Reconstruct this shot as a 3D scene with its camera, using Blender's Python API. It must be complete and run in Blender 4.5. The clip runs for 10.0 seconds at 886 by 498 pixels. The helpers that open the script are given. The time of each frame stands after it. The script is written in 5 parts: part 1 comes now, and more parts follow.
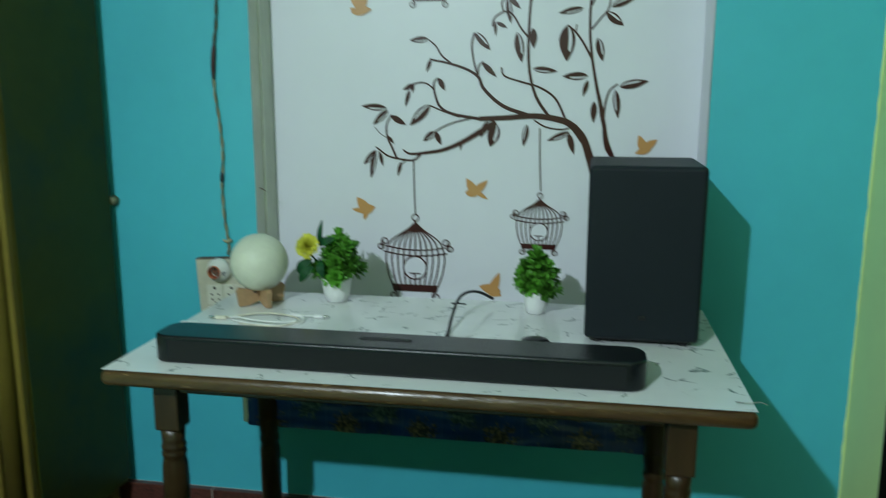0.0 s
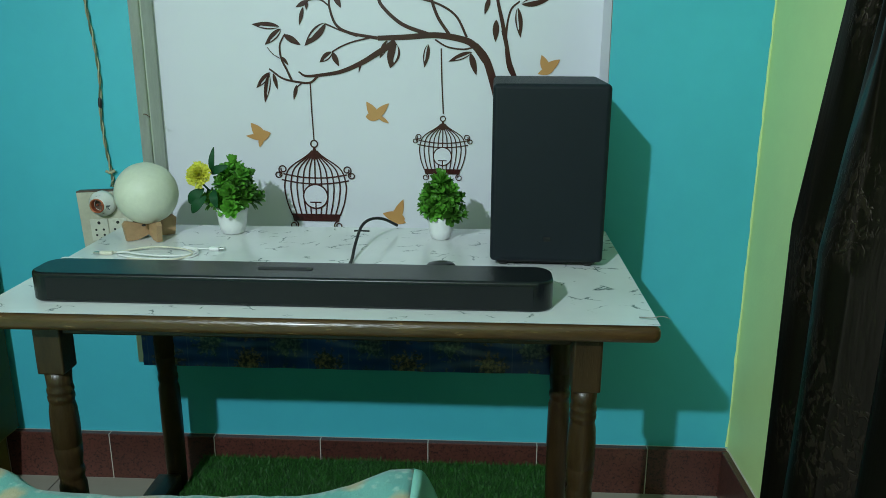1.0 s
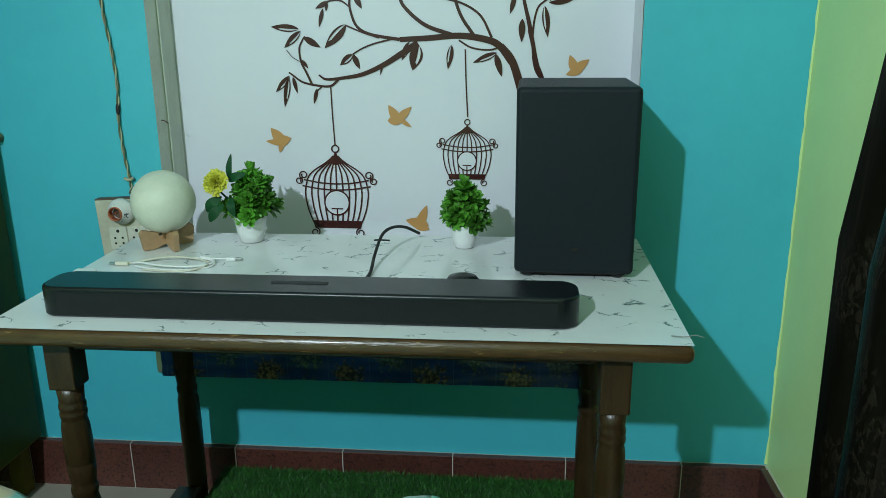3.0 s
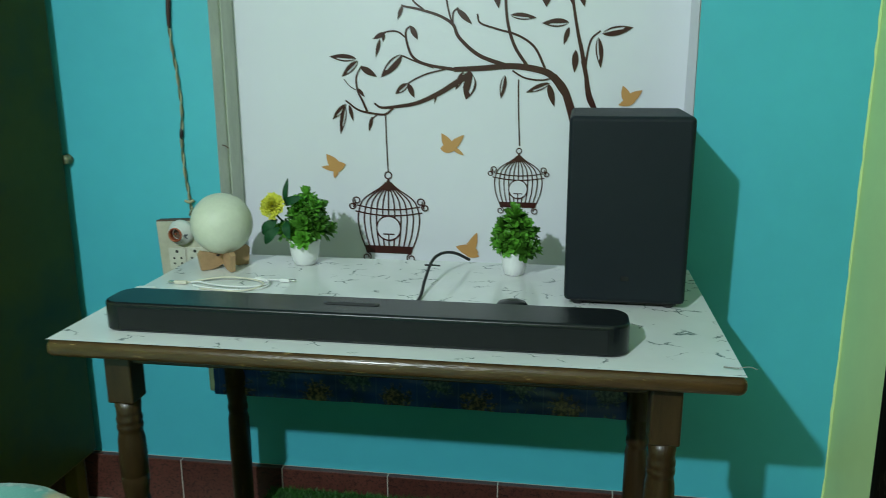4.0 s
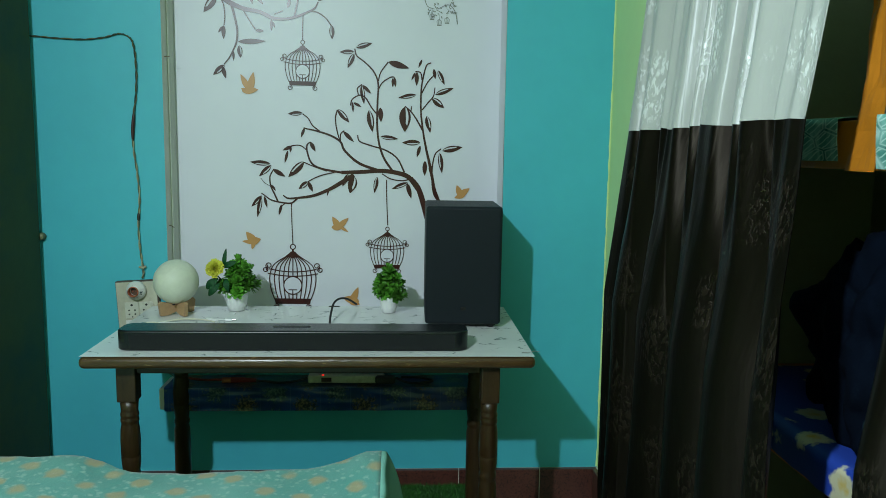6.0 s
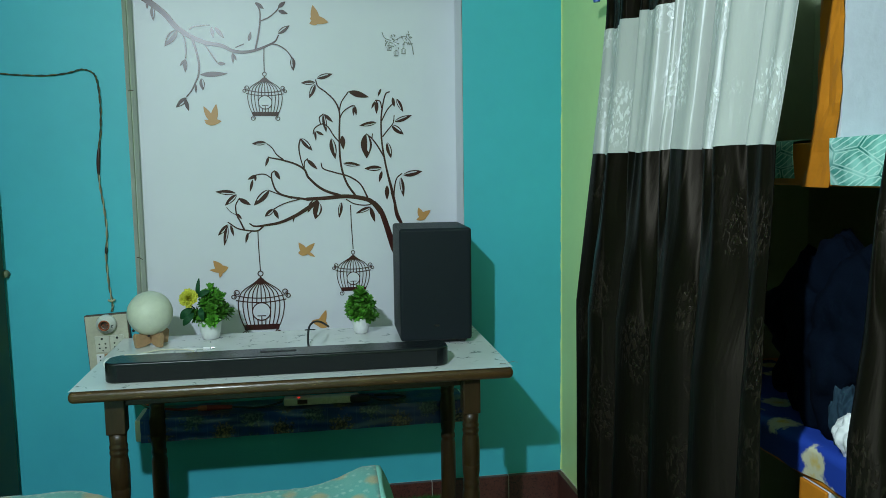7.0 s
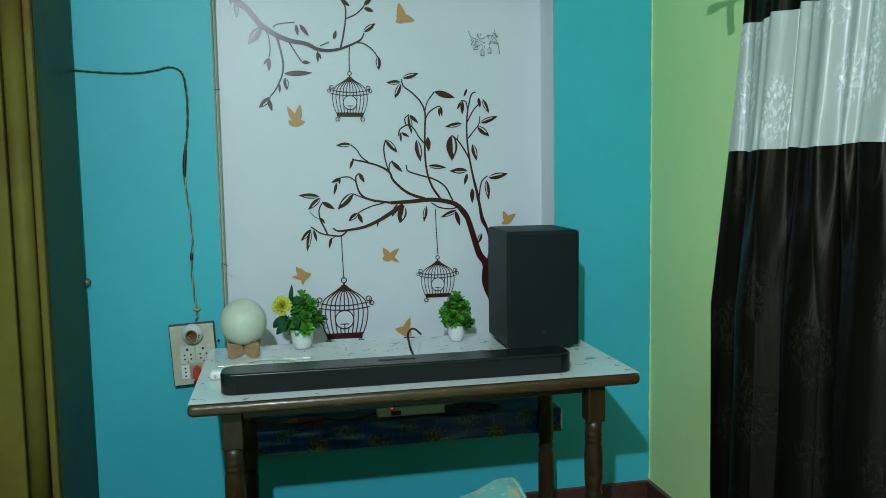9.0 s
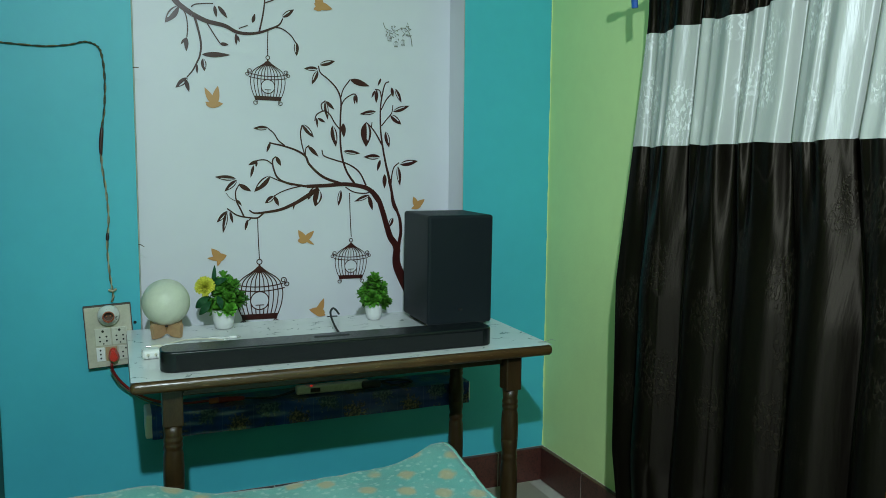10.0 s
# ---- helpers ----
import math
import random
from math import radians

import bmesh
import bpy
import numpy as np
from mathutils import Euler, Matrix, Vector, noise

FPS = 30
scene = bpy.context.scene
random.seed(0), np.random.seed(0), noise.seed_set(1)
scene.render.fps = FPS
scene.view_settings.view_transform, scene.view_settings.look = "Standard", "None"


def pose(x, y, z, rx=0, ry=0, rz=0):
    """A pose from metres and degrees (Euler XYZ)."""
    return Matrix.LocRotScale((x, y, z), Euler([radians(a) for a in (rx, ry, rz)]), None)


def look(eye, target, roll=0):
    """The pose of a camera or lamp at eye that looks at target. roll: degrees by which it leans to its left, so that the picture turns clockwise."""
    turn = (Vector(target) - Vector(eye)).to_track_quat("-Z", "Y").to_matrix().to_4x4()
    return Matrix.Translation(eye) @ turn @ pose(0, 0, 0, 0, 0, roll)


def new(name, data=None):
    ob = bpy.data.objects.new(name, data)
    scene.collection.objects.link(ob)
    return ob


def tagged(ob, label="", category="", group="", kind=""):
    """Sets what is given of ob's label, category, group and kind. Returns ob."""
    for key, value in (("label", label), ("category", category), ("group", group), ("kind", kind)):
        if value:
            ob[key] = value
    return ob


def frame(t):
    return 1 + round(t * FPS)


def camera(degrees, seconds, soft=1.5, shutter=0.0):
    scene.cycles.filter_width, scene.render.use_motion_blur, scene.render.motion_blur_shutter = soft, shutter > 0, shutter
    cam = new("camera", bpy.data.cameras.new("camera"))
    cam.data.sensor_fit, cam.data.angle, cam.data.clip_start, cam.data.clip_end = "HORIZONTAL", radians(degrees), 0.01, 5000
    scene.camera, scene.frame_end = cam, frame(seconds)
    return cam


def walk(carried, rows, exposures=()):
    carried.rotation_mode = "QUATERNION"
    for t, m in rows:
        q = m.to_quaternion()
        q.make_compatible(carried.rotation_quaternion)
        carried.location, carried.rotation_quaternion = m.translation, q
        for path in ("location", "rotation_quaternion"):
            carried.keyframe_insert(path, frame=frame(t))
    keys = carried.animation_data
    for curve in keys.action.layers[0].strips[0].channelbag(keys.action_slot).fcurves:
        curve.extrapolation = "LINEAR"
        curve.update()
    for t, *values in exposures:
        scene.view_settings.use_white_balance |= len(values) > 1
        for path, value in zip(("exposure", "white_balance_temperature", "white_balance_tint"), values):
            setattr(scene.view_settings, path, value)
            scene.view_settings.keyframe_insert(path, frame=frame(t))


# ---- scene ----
cam = camera(59.3, 10.0, soft=0.8, shutter=0.25)
PATH = [
    (0, (0.091, -0.009, 1.256), (-0.249, 1.928, 0.89), 0.1),
    (0.2, (0.101, 0.021, 1.25), (-0.101, 1.956, 0.784), 1.1),
    (0.3, (0.108, 0.028, 1.249), (-0.066, 1.956, 0.747), 0.8),
    (0.5, (0.095, 0.026, 1.229), (-0.036, 1.955, 0.717), 0.9),
    (1, (0.089, 0.038, 1.224), (-0.005, 1.965, 0.695), 0.2),
    (1.5, (0.088, 0.039, 1.224), (-0.019, 1.962, 0.682), -0.2),
    (2, (0.088, 0.052, 1.224), (-0.04, 1.974, 0.688), -0.5),
    (2.5, (0.089, 0.068, 1.226), (-0.06, 1.99, 0.694), -0.3),
    (2.7, (0.099, 0.087, 1.236), (-0.066, 2.006, 0.696), -0.4),
    (3.8, (0.116, 0.144, 1.232), (-0.136, 2.064, 0.731), -0.5),
    (4, (0.105, 0.094, 1.229), (-0.198, 2.017, 0.768), -0.2),
    (4.2, (0.094, 0.023, 1.261), (-0.245, 1.947, 0.829), -0.3),
    (4.5, (0.062, -0.182, 1.26), (-0.292, 1.75, 0.884), 0.6),
    (4.7, (0.038, -0.296, 1.28), (-0.315, 1.641, 0.928), 0.8),
    (5, (0.036, -0.425, 1.307), (-0.292, 1.519, 0.975), 0.7),
    (5.2, (0.044, -0.493, 1.315), (-0.173, 1.474, 1.022), 1.2),
    (5.5, (0.059, -0.62, 1.318), (0.073, 1.363, 1.06), 0.9),
    (5.7, (0.052, -0.678, 1.304), (0.138, 1.304, 1.048), 1.0),
    (6, (0.019, -0.76, 1.304), (0.139, 1.22, 1.052), 0.9),
    (6.2, (0.011, -0.785, 1.332), (0.165, 1.194, 1.087), 0.6),
    (7.3, (-0.198, -0.877, 1.322), (0.155, 1.082, 1.127), -1.0),
    (7.5, (-0.183, -0.881, 1.321), (0.159, 1.08, 1.13), -1.1),
    (8, (-0.244, -0.87, 1.313), (0.104, 1.092, 1.137), -1.0),
    (8.5, (-0.37, -0.807, 1.306), (-0.027, 1.156, 1.142), -1.0),
    (8.7, (-0.457, -0.748, 1.296), (-0.097, 1.212, 1.125), -0.9),
    (9, (-0.575, -0.696, 1.297), (-0.172, 1.254, 1.12), -1.0),
    (9.2, (-0.661, -0.666, 1.303), (-0.197, 1.27, 1.11), -0.2),
    (9.5, (-0.731, -0.696, 1.296), (-0.075, 1.183, 1.1), 0.4),
    (9.7, (-0.804, -0.703, 1.294), (-0.033, 1.132, 1.092), 0.6),
    (10, (-0.846, -0.758, 1.291), (-0.072, 1.074, 1.083), 0.5),
]
walk(cam, [(t, look(eye, target, roll)) for t, eye, target, roll in PATH],
     exposures=[(0.0, -0.18, 6600, 10), (0.5, 0.0, 6600, 10), (1.0, 0.03, 6600, 10), (2.0, 0.06, 6300, 9), (2.5, 0.06, 6350, 9), (4.0, 0.05, 6850, 10), (5.0, -0.12, 6850, 10), (6.0, -0.20, 6650, 10), (7.5, -0.20, 6400, 10), (9.0, -0.22, 6300, 9), (10.0, -0.24, 6550, 10)])

# ---- light: one bare LED bulb hanging over the bed, and the little that leaks in from the house ----
world = bpy.data.worlds.new("world")
scene.world = world
world.use_nodes = True
world.node_tree.nodes["Background"].inputs[0].default_value = (0.5, 0.75, 0.8, 1)
world.node_tree.nodes["Background"].inputs[1].default_value = 0.02
BULB = Vector((-0.935, -1.145, 2.465))
bulb_light = new("bulb_light", bpy.data.lights.new("bulb_light", "POINT"))
bulb_light.location = BULB
bulb_light.data.energy = 34
bulb_light.data.color = (0.785, 0.97, 1.07)
bulb_light.data.shadow_soft_size = 0.04
bulb_face = new("bulb_face", bpy.data.lights.new("bulb_face", "AREA"))     # the dome's face, turned down and a little towards the table
bulb_face.matrix_world = look(BULB + Vector((0, 0, -0.045)), BULB + Vector((0.48, 0.34, -1.0)))
bulb_face.data.shape, bulb_face.data.size = "DISK", 0.06
bulb_face.data.energy = 74
bulb_face.data.color = (0.785, 0.97, 1.07)


# ---- helpers of this scene ----
def part(name, bm, material, parent=None, label="", smooth=False):
    me = bpy.data.meshes.new(name)
    bm.normal_update()
    bm.to_mesh(me)
    bm.free()
    for m in (material if isinstance(material, (list, tuple)) else [material]):
        me.materials.append(m)
    if smooth:
        for p in me.polygons:
            p.use_smooth = True
    ob = new(name, me)
    if parent is not None:
        ob.parent = parent
    if label:
        ob["label"] = label
    return ob


def thing(name, x, y, z, label, category, group="", kind="", turn=0):
    ob = new(name)
    ob.empty_display_size = 0.05
    ob.matrix_world = pose(x, y, z, 0, 0, turn)
    return tagged(ob, label, category, group, kind)


def box(bm, lo, hi, bevel=0.0, seg=2, m=None):
    r = bmesh.ops.create_cube(bm, size=1)
    vs = r["verts"]
    for v in vs:
        v.co = Vector(((lo[i] + hi[i]) / 2 + v.co[i] * (hi[i] - lo[i]) for i in range(3)))
    if bevel:
        es = list({e for v in vs for e in v.link_edges})
        r = bmesh.ops.bevel(bm, geom=es, offset=bevel, segments=seg, affect="EDGES", profile=0.5)
        vs = list({v for f in r["faces"] for v in f.verts} | {v for v in vs if v.is_valid})
    if m is not None:
        bmesh.ops.transform(bm, matrix=m, verts=[v for v in vs if v.is_valid])
    return bm


def a_box(lo, hi, bevel=0.0, seg=2):
    return box(bmesh.new(), lo, hi, bevel, seg)


def lathe(profile, x=0, y=0, z=0, seg=28, bm=None, m=None, caps=True):
    """A turned solid: (radius, height) pairs from the bottom to the top."""
    bm = bm or bmesh.new()
    rings = []
    for r, h in profile:
        row = []
        for k in range(seg):
            a = 2 * math.pi * k / seg
            co = Vector((max(r, 0.0002) * math.cos(a), max(r, 0.0002) * math.sin(a), h))
            row.append(bm.verts.new((m @ co if m else co) + Vector((x, y, z))))
        rings.append(row)
    for a, b in zip(rings, rings[1:]):
        for k in range(seg):
            bm.faces.new((a[k], a[(k + 1) % seg], b[(k + 1) % seg], b[k]))
    if caps:
        bm.faces.new(rings[0][::-1])
        bm.faces.new(rings[-1])
    return bm


def smooth_line(pts, steps=6):
    """Catmull-Rom through the points."""
    pts = [Vector(p) for p in pts]
    ext = [pts[0] * 2 - pts[1]] + pts + [pts[-1] * 2 - pts[-2]]
    out = []
    for i in range(1, len(ext) - 2):
        a, b, c, d = ext[i - 1:i + 3]
        for k in range(steps):
            t = k / steps
            out.append(0.5 * (2 * b + (c - a) * t + (2 * a - 5 * b + 4 * c - d) * t * t + (3 * b - a - 3 * c + d) * t ** 3))
    return out + [pts[-1]]


def tube(pts, r, seg=8, steps=6, bm=None, twist=0.0):
    bm = bm or bmesh.new()
    line = smooth_line(pts, steps) if len(pts) > 2 else [Vector(p) for p in pts]
    rings, side = [], None
    for i, p in enumerate(line):
        d = (line[min(i + 1, len(line) - 1)] - line[max(i - 1, 0)]).normalized()
        side = (d.orthogonal() if side is None else side - d * side.dot(d)).normalized()
        up = d.cross(side)
        rad = r(i / (len(line) - 1)) if callable(r) else r
        rings.append([bm.verts.new(p + (side * math.cos(2 * math.pi * k / seg) + up * math.sin(2 * math.pi * k / seg)) * rad) for k in range(seg)])
    for a, b in zip(rings, rings[1:]):
        for k in range(seg):
            bm.faces.new((a[k], a[(k + 1) % seg], b[(k + 1) % seg], b[k]))
    bm.faces.new(rings[0][::-1])
    bm.faces.new(rings[-1])
    return bm


def sheet(nx, ny, at):
    """A grid of nx by ny cells whose corners at(u, v) gives, u and v from 0 to 1."""
    bm = bmesh.new()
    vs = [[bm.verts.new(at(i / nx, j / ny)) for i in range(nx + 1)] for j in range(ny + 1)]
    for j in range(ny):
        for i in range(nx):
            bm.faces.new((vs[j][i], vs[j][i + 1], vs[j + 1][i + 1], vs[j + 1][i]))
    for e in bm.edges:
        e.smooth = not e.is_boundary
    return bm


def thicken(ob, d, offset=0.0):
    s = ob.modifiers.new("thickness", "SOLIDIFY")
    s.thickness, s.offset = d, offset
    return ob


# ---- materials ----
def node(nt, kind, **sets):
    n = nt.nodes.new(kind)
    for k, v in sets.items():
        if k in n.inputs:
            n.inputs[k].default_value = v
    return n


def paint(name, colour, rough=0.5, metal=0.0, vary=0.12, scale=6.0, grain=0.0, grain_scale=220.0, stretch=(1, 1, 1), spec=0.5, sheen=0.0, coat=0.0, random_shift=0.0, second=None, second_scale=2.5, second_cut=(0.55, 0.7)):
    """Paint, wood, cloth or metal with variation at two scales, fine relief, and, if wanted, stains of a second colour."""
    m = bpy.data.materials.new(name)
    m.use_nodes = True
    nt = m.node_tree
    b = nt.nodes["Principled BSDF"]
    tc = nt.nodes.new("ShaderNodeTexCoord")
    mp = nt.nodes.new("ShaderNodeMapping")
    mp.inputs["Scale"].default_value = stretch
    nt.links.new(tc.outputs["Object"], mp.inputs[0])
    n1 = node(nt, "ShaderNodeTexNoise", Scale=scale, Detail=6.0, Roughness=0.6)
    n2 = node(nt, "ShaderNodeTexNoise", Scale=scale * 9, Detail=3.0)
    nt.links.new(mp.outputs[0], n1.inputs["Vector"])
    nt.links.new(mp.outputs[0], n2.inputs["Vector"])
    add = nt.nodes.new("ShaderNodeMath")
    add.operation = "MULTIPLY_ADD"
    add.inputs[1].default_value = 0.35
    nt.links.new(n2.outputs[0], add.inputs[0])
    nt.links.new(n1.outputs[0], add.inputs[2])
    ramp = nt.nodes.new("ShaderNodeMapRange")
    ramp.inputs[1].default_value, ramp.inputs[2].default_value = 0.35, 1.0
    ramp.inputs[3].default_value, ramp.inputs[4].default_value = 1 - vary, 1 + vary
    nt.links.new(add.outputs[0], ramp.inputs[0])
    mix = nt.nodes.new("ShaderNodeVectorMath")
    mix.operation = "SCALE"
    mix.inputs[0].default_value = colour
    nt.links.new(ramp.outputs[0], mix.inputs["Scale"])
    out = mix.outputs[0]
    if random_shift:
        oi = nt.nodes.new("ShaderNodeObjectInfo")
        mr = nt.nodes.new("ShaderNodeMapRange")
        mr.inputs[3].default_value, mr.inputs[4].default_value = 1 - random_shift, 1 + random_shift
        nt.links.new(oi.outputs["Random"], mr.inputs[0])
        sc = nt.nodes.new("ShaderNodeVectorMath")
        sc.operation = "SCALE"
        nt.links.new(out, sc.inputs[0])
        nt.links.new(mr.outputs[0], sc.inputs["Scale"])
        out = sc.outputs[0]
    if second:
        n3 = node(nt, "ShaderNodeTexNoise", Scale=second_scale, Detail=8.0, Roughness=0.62)
        nt.links.new(mp.outputs[0], n3.inputs["Vector"])
        cut = nt.nodes.new("ShaderNodeMapRange")
        cut.inputs[1].default_value, cut.inputs[2].default_value = second_cut
        nt.links.new(n3.outputs[0], cut.inputs[0])
        mx = nt.nodes.new("ShaderNodeMix")
        mx.data_type = "RGBA"
        mx.inputs["B"].default_value = (0, 0, 0, 1)
        nt.links.new(cut.outputs[0], mx.inputs[0])
        nt.links.new(out, mx.inputs[6])
        mx.inputs[7].default_value = (*second, 1)
        out = mx.outputs[2]
    nt.links.new(out, b.inputs["Base Color"])
    b.inputs["Roughness"].default_value = rough
    b.inputs["Metallic"].default_value = metal
    b.inputs["Specular IOR Level"].default_value = spec
    b.inputs["Sheen Weight"].default_value = sheen
    b.inputs["Coat Weight"].default_value = coat
    b.inputs["Coat Roughness"].default_value = 0.15
    if grain:
        g = node(nt, "ShaderNodeTexNoise", Scale=grain_scale, Detail=4.0)
        nt.links.new(mp.outputs[0], g.inputs["Vector"])
        bu = nt.nodes.new("ShaderNodeBump")
        bu.inputs["Strength"].default_value = grain
        bu.inputs["Distance"].default_value = 0.002
        nt.links.new(g.outputs[0], bu.inputs["Height"])
        nt.links.new(bu.outputs[0], b.inputs["Normal"])
    return m


blue_paint = paint("blue_paint", (0.056, 0.455, 0.555), 0.5, vary=0.07, scale=2.2, grain=0.10, grain_scale=90)
green_paint = paint("green_paint", (0.64, 0.82, 0.36), 0.5, vary=0.06, scale=2.0, grain=0.3, grain_scale=80)
white_paint = paint("white_paint", (0.74, 0.76, 0.76), 0.55, vary=0.05, scale=4, grain=0.3, grain_scale=90)
jamb_paint = paint("jamb_paint", (0.62, 0.63, 0.57), 0.5, vary=0.16, scale=9, grain=0.5, grain_scale=60)
panel_vinyl = paint("panel_vinyl", (0.72, 0.715, 0.790), 0.42, vary=0.03, scale=1.5, grain=0.08, grain_scale=60)
ceiling_paint = paint("ceiling_paint", (0.74, 0.75, 0.74), 0.7, vary=0.05, scale=2)
far_paint = paint("far_paint", (0.56, 0.74, 0.38), 0.6, vary=0.08, scale=2)
orange_paint = paint("orange_paint", (0.62, 0.22, 0.015), 0.45, vary=0.14, scale=7, grain=0.6, grain_scale=45)
rough_white = paint("rough_white", (0.62, 0.66, 0.72), 0.6, vary=0.08, scale=8, grain=1.0, grain_scale=40)
# cupboard interior paint with its shade mixed into the olive-grey colour
shaded_lining = paint("shaded_lining", (0.30, 0.36, 0.22), 0.6, vary=0.1, scale=5, grain=0.5, grain_scale=50)
skirt_stone = paint("skirt_stone", (0.098, 0.032, 0.024), 0.34, vary=0.25, scale=14, grain=0.1, random_shift=0.15, second=(0.018, 0.008, 0.008), second_scale=150, second_cut=(0.50, 0.66))
grout = paint("grout", (0.5, 0.46, 0.4), 0.8, vary=0.1)
floor_tile = paint("floor_tile", (0.34, 0.31, 0.25), 0.3, vary=0.08, scale=5, random_shift=0.05)
dark_wood = paint("dark_wood", (0.062, 0.032, 0.010), 0.30, spec=0.5, vary=0.5, scale=9, grain=0.45, grain_scale=34, stretch=(1.6, 9, 9), coat=0.2, second=(0.30, 0.19, 0.08), second_scale=16, second_cut=(0.63, 0.70))
leg_wood = paint("leg_wood", (0.033, 0.018, 0.0065), 0.34, spec=0.35, vary=0.5, scale=7, grain=0.3, grain_scale=60, stretch=(9, 9, 1.2), coat=0.08, second=(0.060, 0.036, 0.014), second_scale=6, second_cut=(0.60, 0.72))
black_plastic = paint("black_plastic", (0.006, 0.008, 0.009), 0.26, spec=0.35, vary=0.15, scale=20, grain=0.12, grain_scale=900)
grille_cloth = paint("grille_cloth", (0.007, 0.009, 0.010), 0.55, spec=0.3, vary=0.12, scale=30, grain=0.9, grain_scale=1500)
sub_vinyl = paint("sub_vinyl", (0.0068, 0.0115, 0.0155), 0.5, spec=0.21, vary=0.08, scale=30, grain=0.4, grain_scale=1100)
logo_grey = paint("logo_grey", (0.012, 0.013, 0.014), 0.25, vary=0.05)
rubber = paint("rubber", (0.012, 0.012, 0.012), 0.6, vary=0.1)
decal_brown = paint("decal_brown", (0.050, 0.0095, 0.0085), 0.28, spec=0.42, vary=0.3, scale=25)
decal_orange = paint("decal_orange", (0.55, 0.27, 0.09), 0.4, vary=0.12, scale=40)
decal_grey = paint("decal_grey", (0.20, 0.20, 0.18), 0.45, vary=0.2, scale=40)
moon_resin = paint("moon_resin", (0.62, 0.64, 0.52), 0.5, vary=0.1, scale=16, grain=0.5, grain_scale=60)
ply_wood = paint("ply_wood", (0.40, 0.245, 0.13), 0.5, vary=0.2, scale=10, stretch=(1, 8, 8), grain=0.2)
pot_white = paint("pot_white", (0.78, 0.78, 0.78), 0.35, vary=0.03, scale=20)
leaf_green = paint("leaf_green", (0.082, 0.265, 0.028), 0.40, vary=0.55, scale=45, random_shift=0.55)
leaf_dark = paint("leaf_dark", (0.008, 0.062, 0.020), 0.6, spec=0.2, vary=0.3, scale=40)
petal_yellow = paint("petal_yellow", (0.74, 0.72, 0.10), 0.5, vary=0.15, scale=60)
cream_plastic = paint("cream_plastic", (0.50, 0.47, 0.37), 0.42, vary=0.2, scale=14, grain=0.15, second=(0.30, 0.25, 0.17), second_scale=18, second_cut=(0.58, 0.75))
socket_ivory = paint("socket_ivory", (0.60, 0.585, 0.50), 0.38, vary=0.16, scale=25, second=(0.40, 0.36, 0.27), second_scale=30, second_cut=(0.55, 0.75))
board_edge = paint("board_edge", (0.10, 0.055, 0.035), 0.6, vary=0.3, scale=30)
holder_print = paint("holder_print", (0.72, 0.70, 0.66), 0.35, vary=0.1, scale=30, second=(0.08, 0.09, 0.1), second_scale=55, second_cut=(0.6, 0.63))
copper = paint("copper", (0.42, 0.12, 0.06), 0.4, metal=0.4, vary=0.2, scale=60)
red_plastic = paint("red_plastic", (0.62, 0.035, 0.02), 0.38, vary=0.1, scale=30)
cord_red = paint("cord_red", (0.22, 0.015, 0.012), 0.42, vary=0.15, scale=30)
white_plastic = paint("white_plastic", (0.78, 0.78, 0.77), 0.35, vary=0.05, scale=30)
aged_cable = paint("aged_cable", (0.62, 0.58, 0.47), 0.5, vary=0.2, scale=40)
wire_olive = paint("wire_olive", (0.13, 0.14, 0.075), 0.5, vary=0.4, scale=14)
wire_dark = paint("wire_dark", (0.022, 0.050, 0.040), 0.45, vary=0.4, scale=14)
wire_brass = paint("wire_brass", (0.10, 0.085, 0.030), 0.4, vary=0.5, scale=30)
wire_pale = paint("wire_pale", (0.36, 0.34, 0.22), 0.5, vary=0.3, scale=14)
black_tape = paint("black_tape", (0.02, 0.012, 0.012), 0.45, vary=0.2)
tape_maroon = paint("tape_maroon", (0.045, 0.008, 0.008), 0.4, vary=0.5, scale=60)
chrome = paint("chrome", (0.6, 0.6, 0.58), 0.25, metal=1.0, vary=0.1)
# darker, greener steel_olive: shade and bounce from the walls put into the colour
steel_olive_shaded = paint("steel_olive_shaded", (0.046, 0.056, 0.008), 0.42, spec=0.14, vary=0.25, scale=3, grain=0.06, grain_scale=90, second=(0.022, 0.040, 0.020), second_scale=4, second_cut=(0.5, 0.72))
steel_olive = paint("steel_olive", (0.150, 0.110, 0.022), 0.50, spec=0.10, vary=0.16, scale=4, grain=0.12, grain_scale=120, second=(0.105, 0.064, 0.016), second_scale=3, second_cut=(0.48, 0.72))
turf_green = paint("turf_green", (0.022, 0.122, 0.013), 0.55, vary=0.5, scale=30)
turf_base = paint("turf_base", (0.012, 0.05, 0.01), 0.8, vary=0.3, scale=40)
bed_wood = paint("bed_wood", (0.12, 0.06, 0.03), 0.45, vary=0.3, scale=7, stretch=(1, 8, 8))
mattress_cloth = paint("mattress_cloth", (0.45, 0.5, 0.5), 0.8, vary=0.1, scale=12)
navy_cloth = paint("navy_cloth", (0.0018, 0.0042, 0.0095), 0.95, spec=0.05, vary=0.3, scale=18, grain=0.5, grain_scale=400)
teal_cloth = paint("teal_cloth", (0.005, 0.028, 0.048), 0.85, vary=0.2, scale=18, grain=0.4, grain_scale=400)
bundle_white = paint("bundle_white", (0.72, 0.74, 0.72), 0.7, vary=0.08, scale=14, grain=0.3, grain_scale=90)


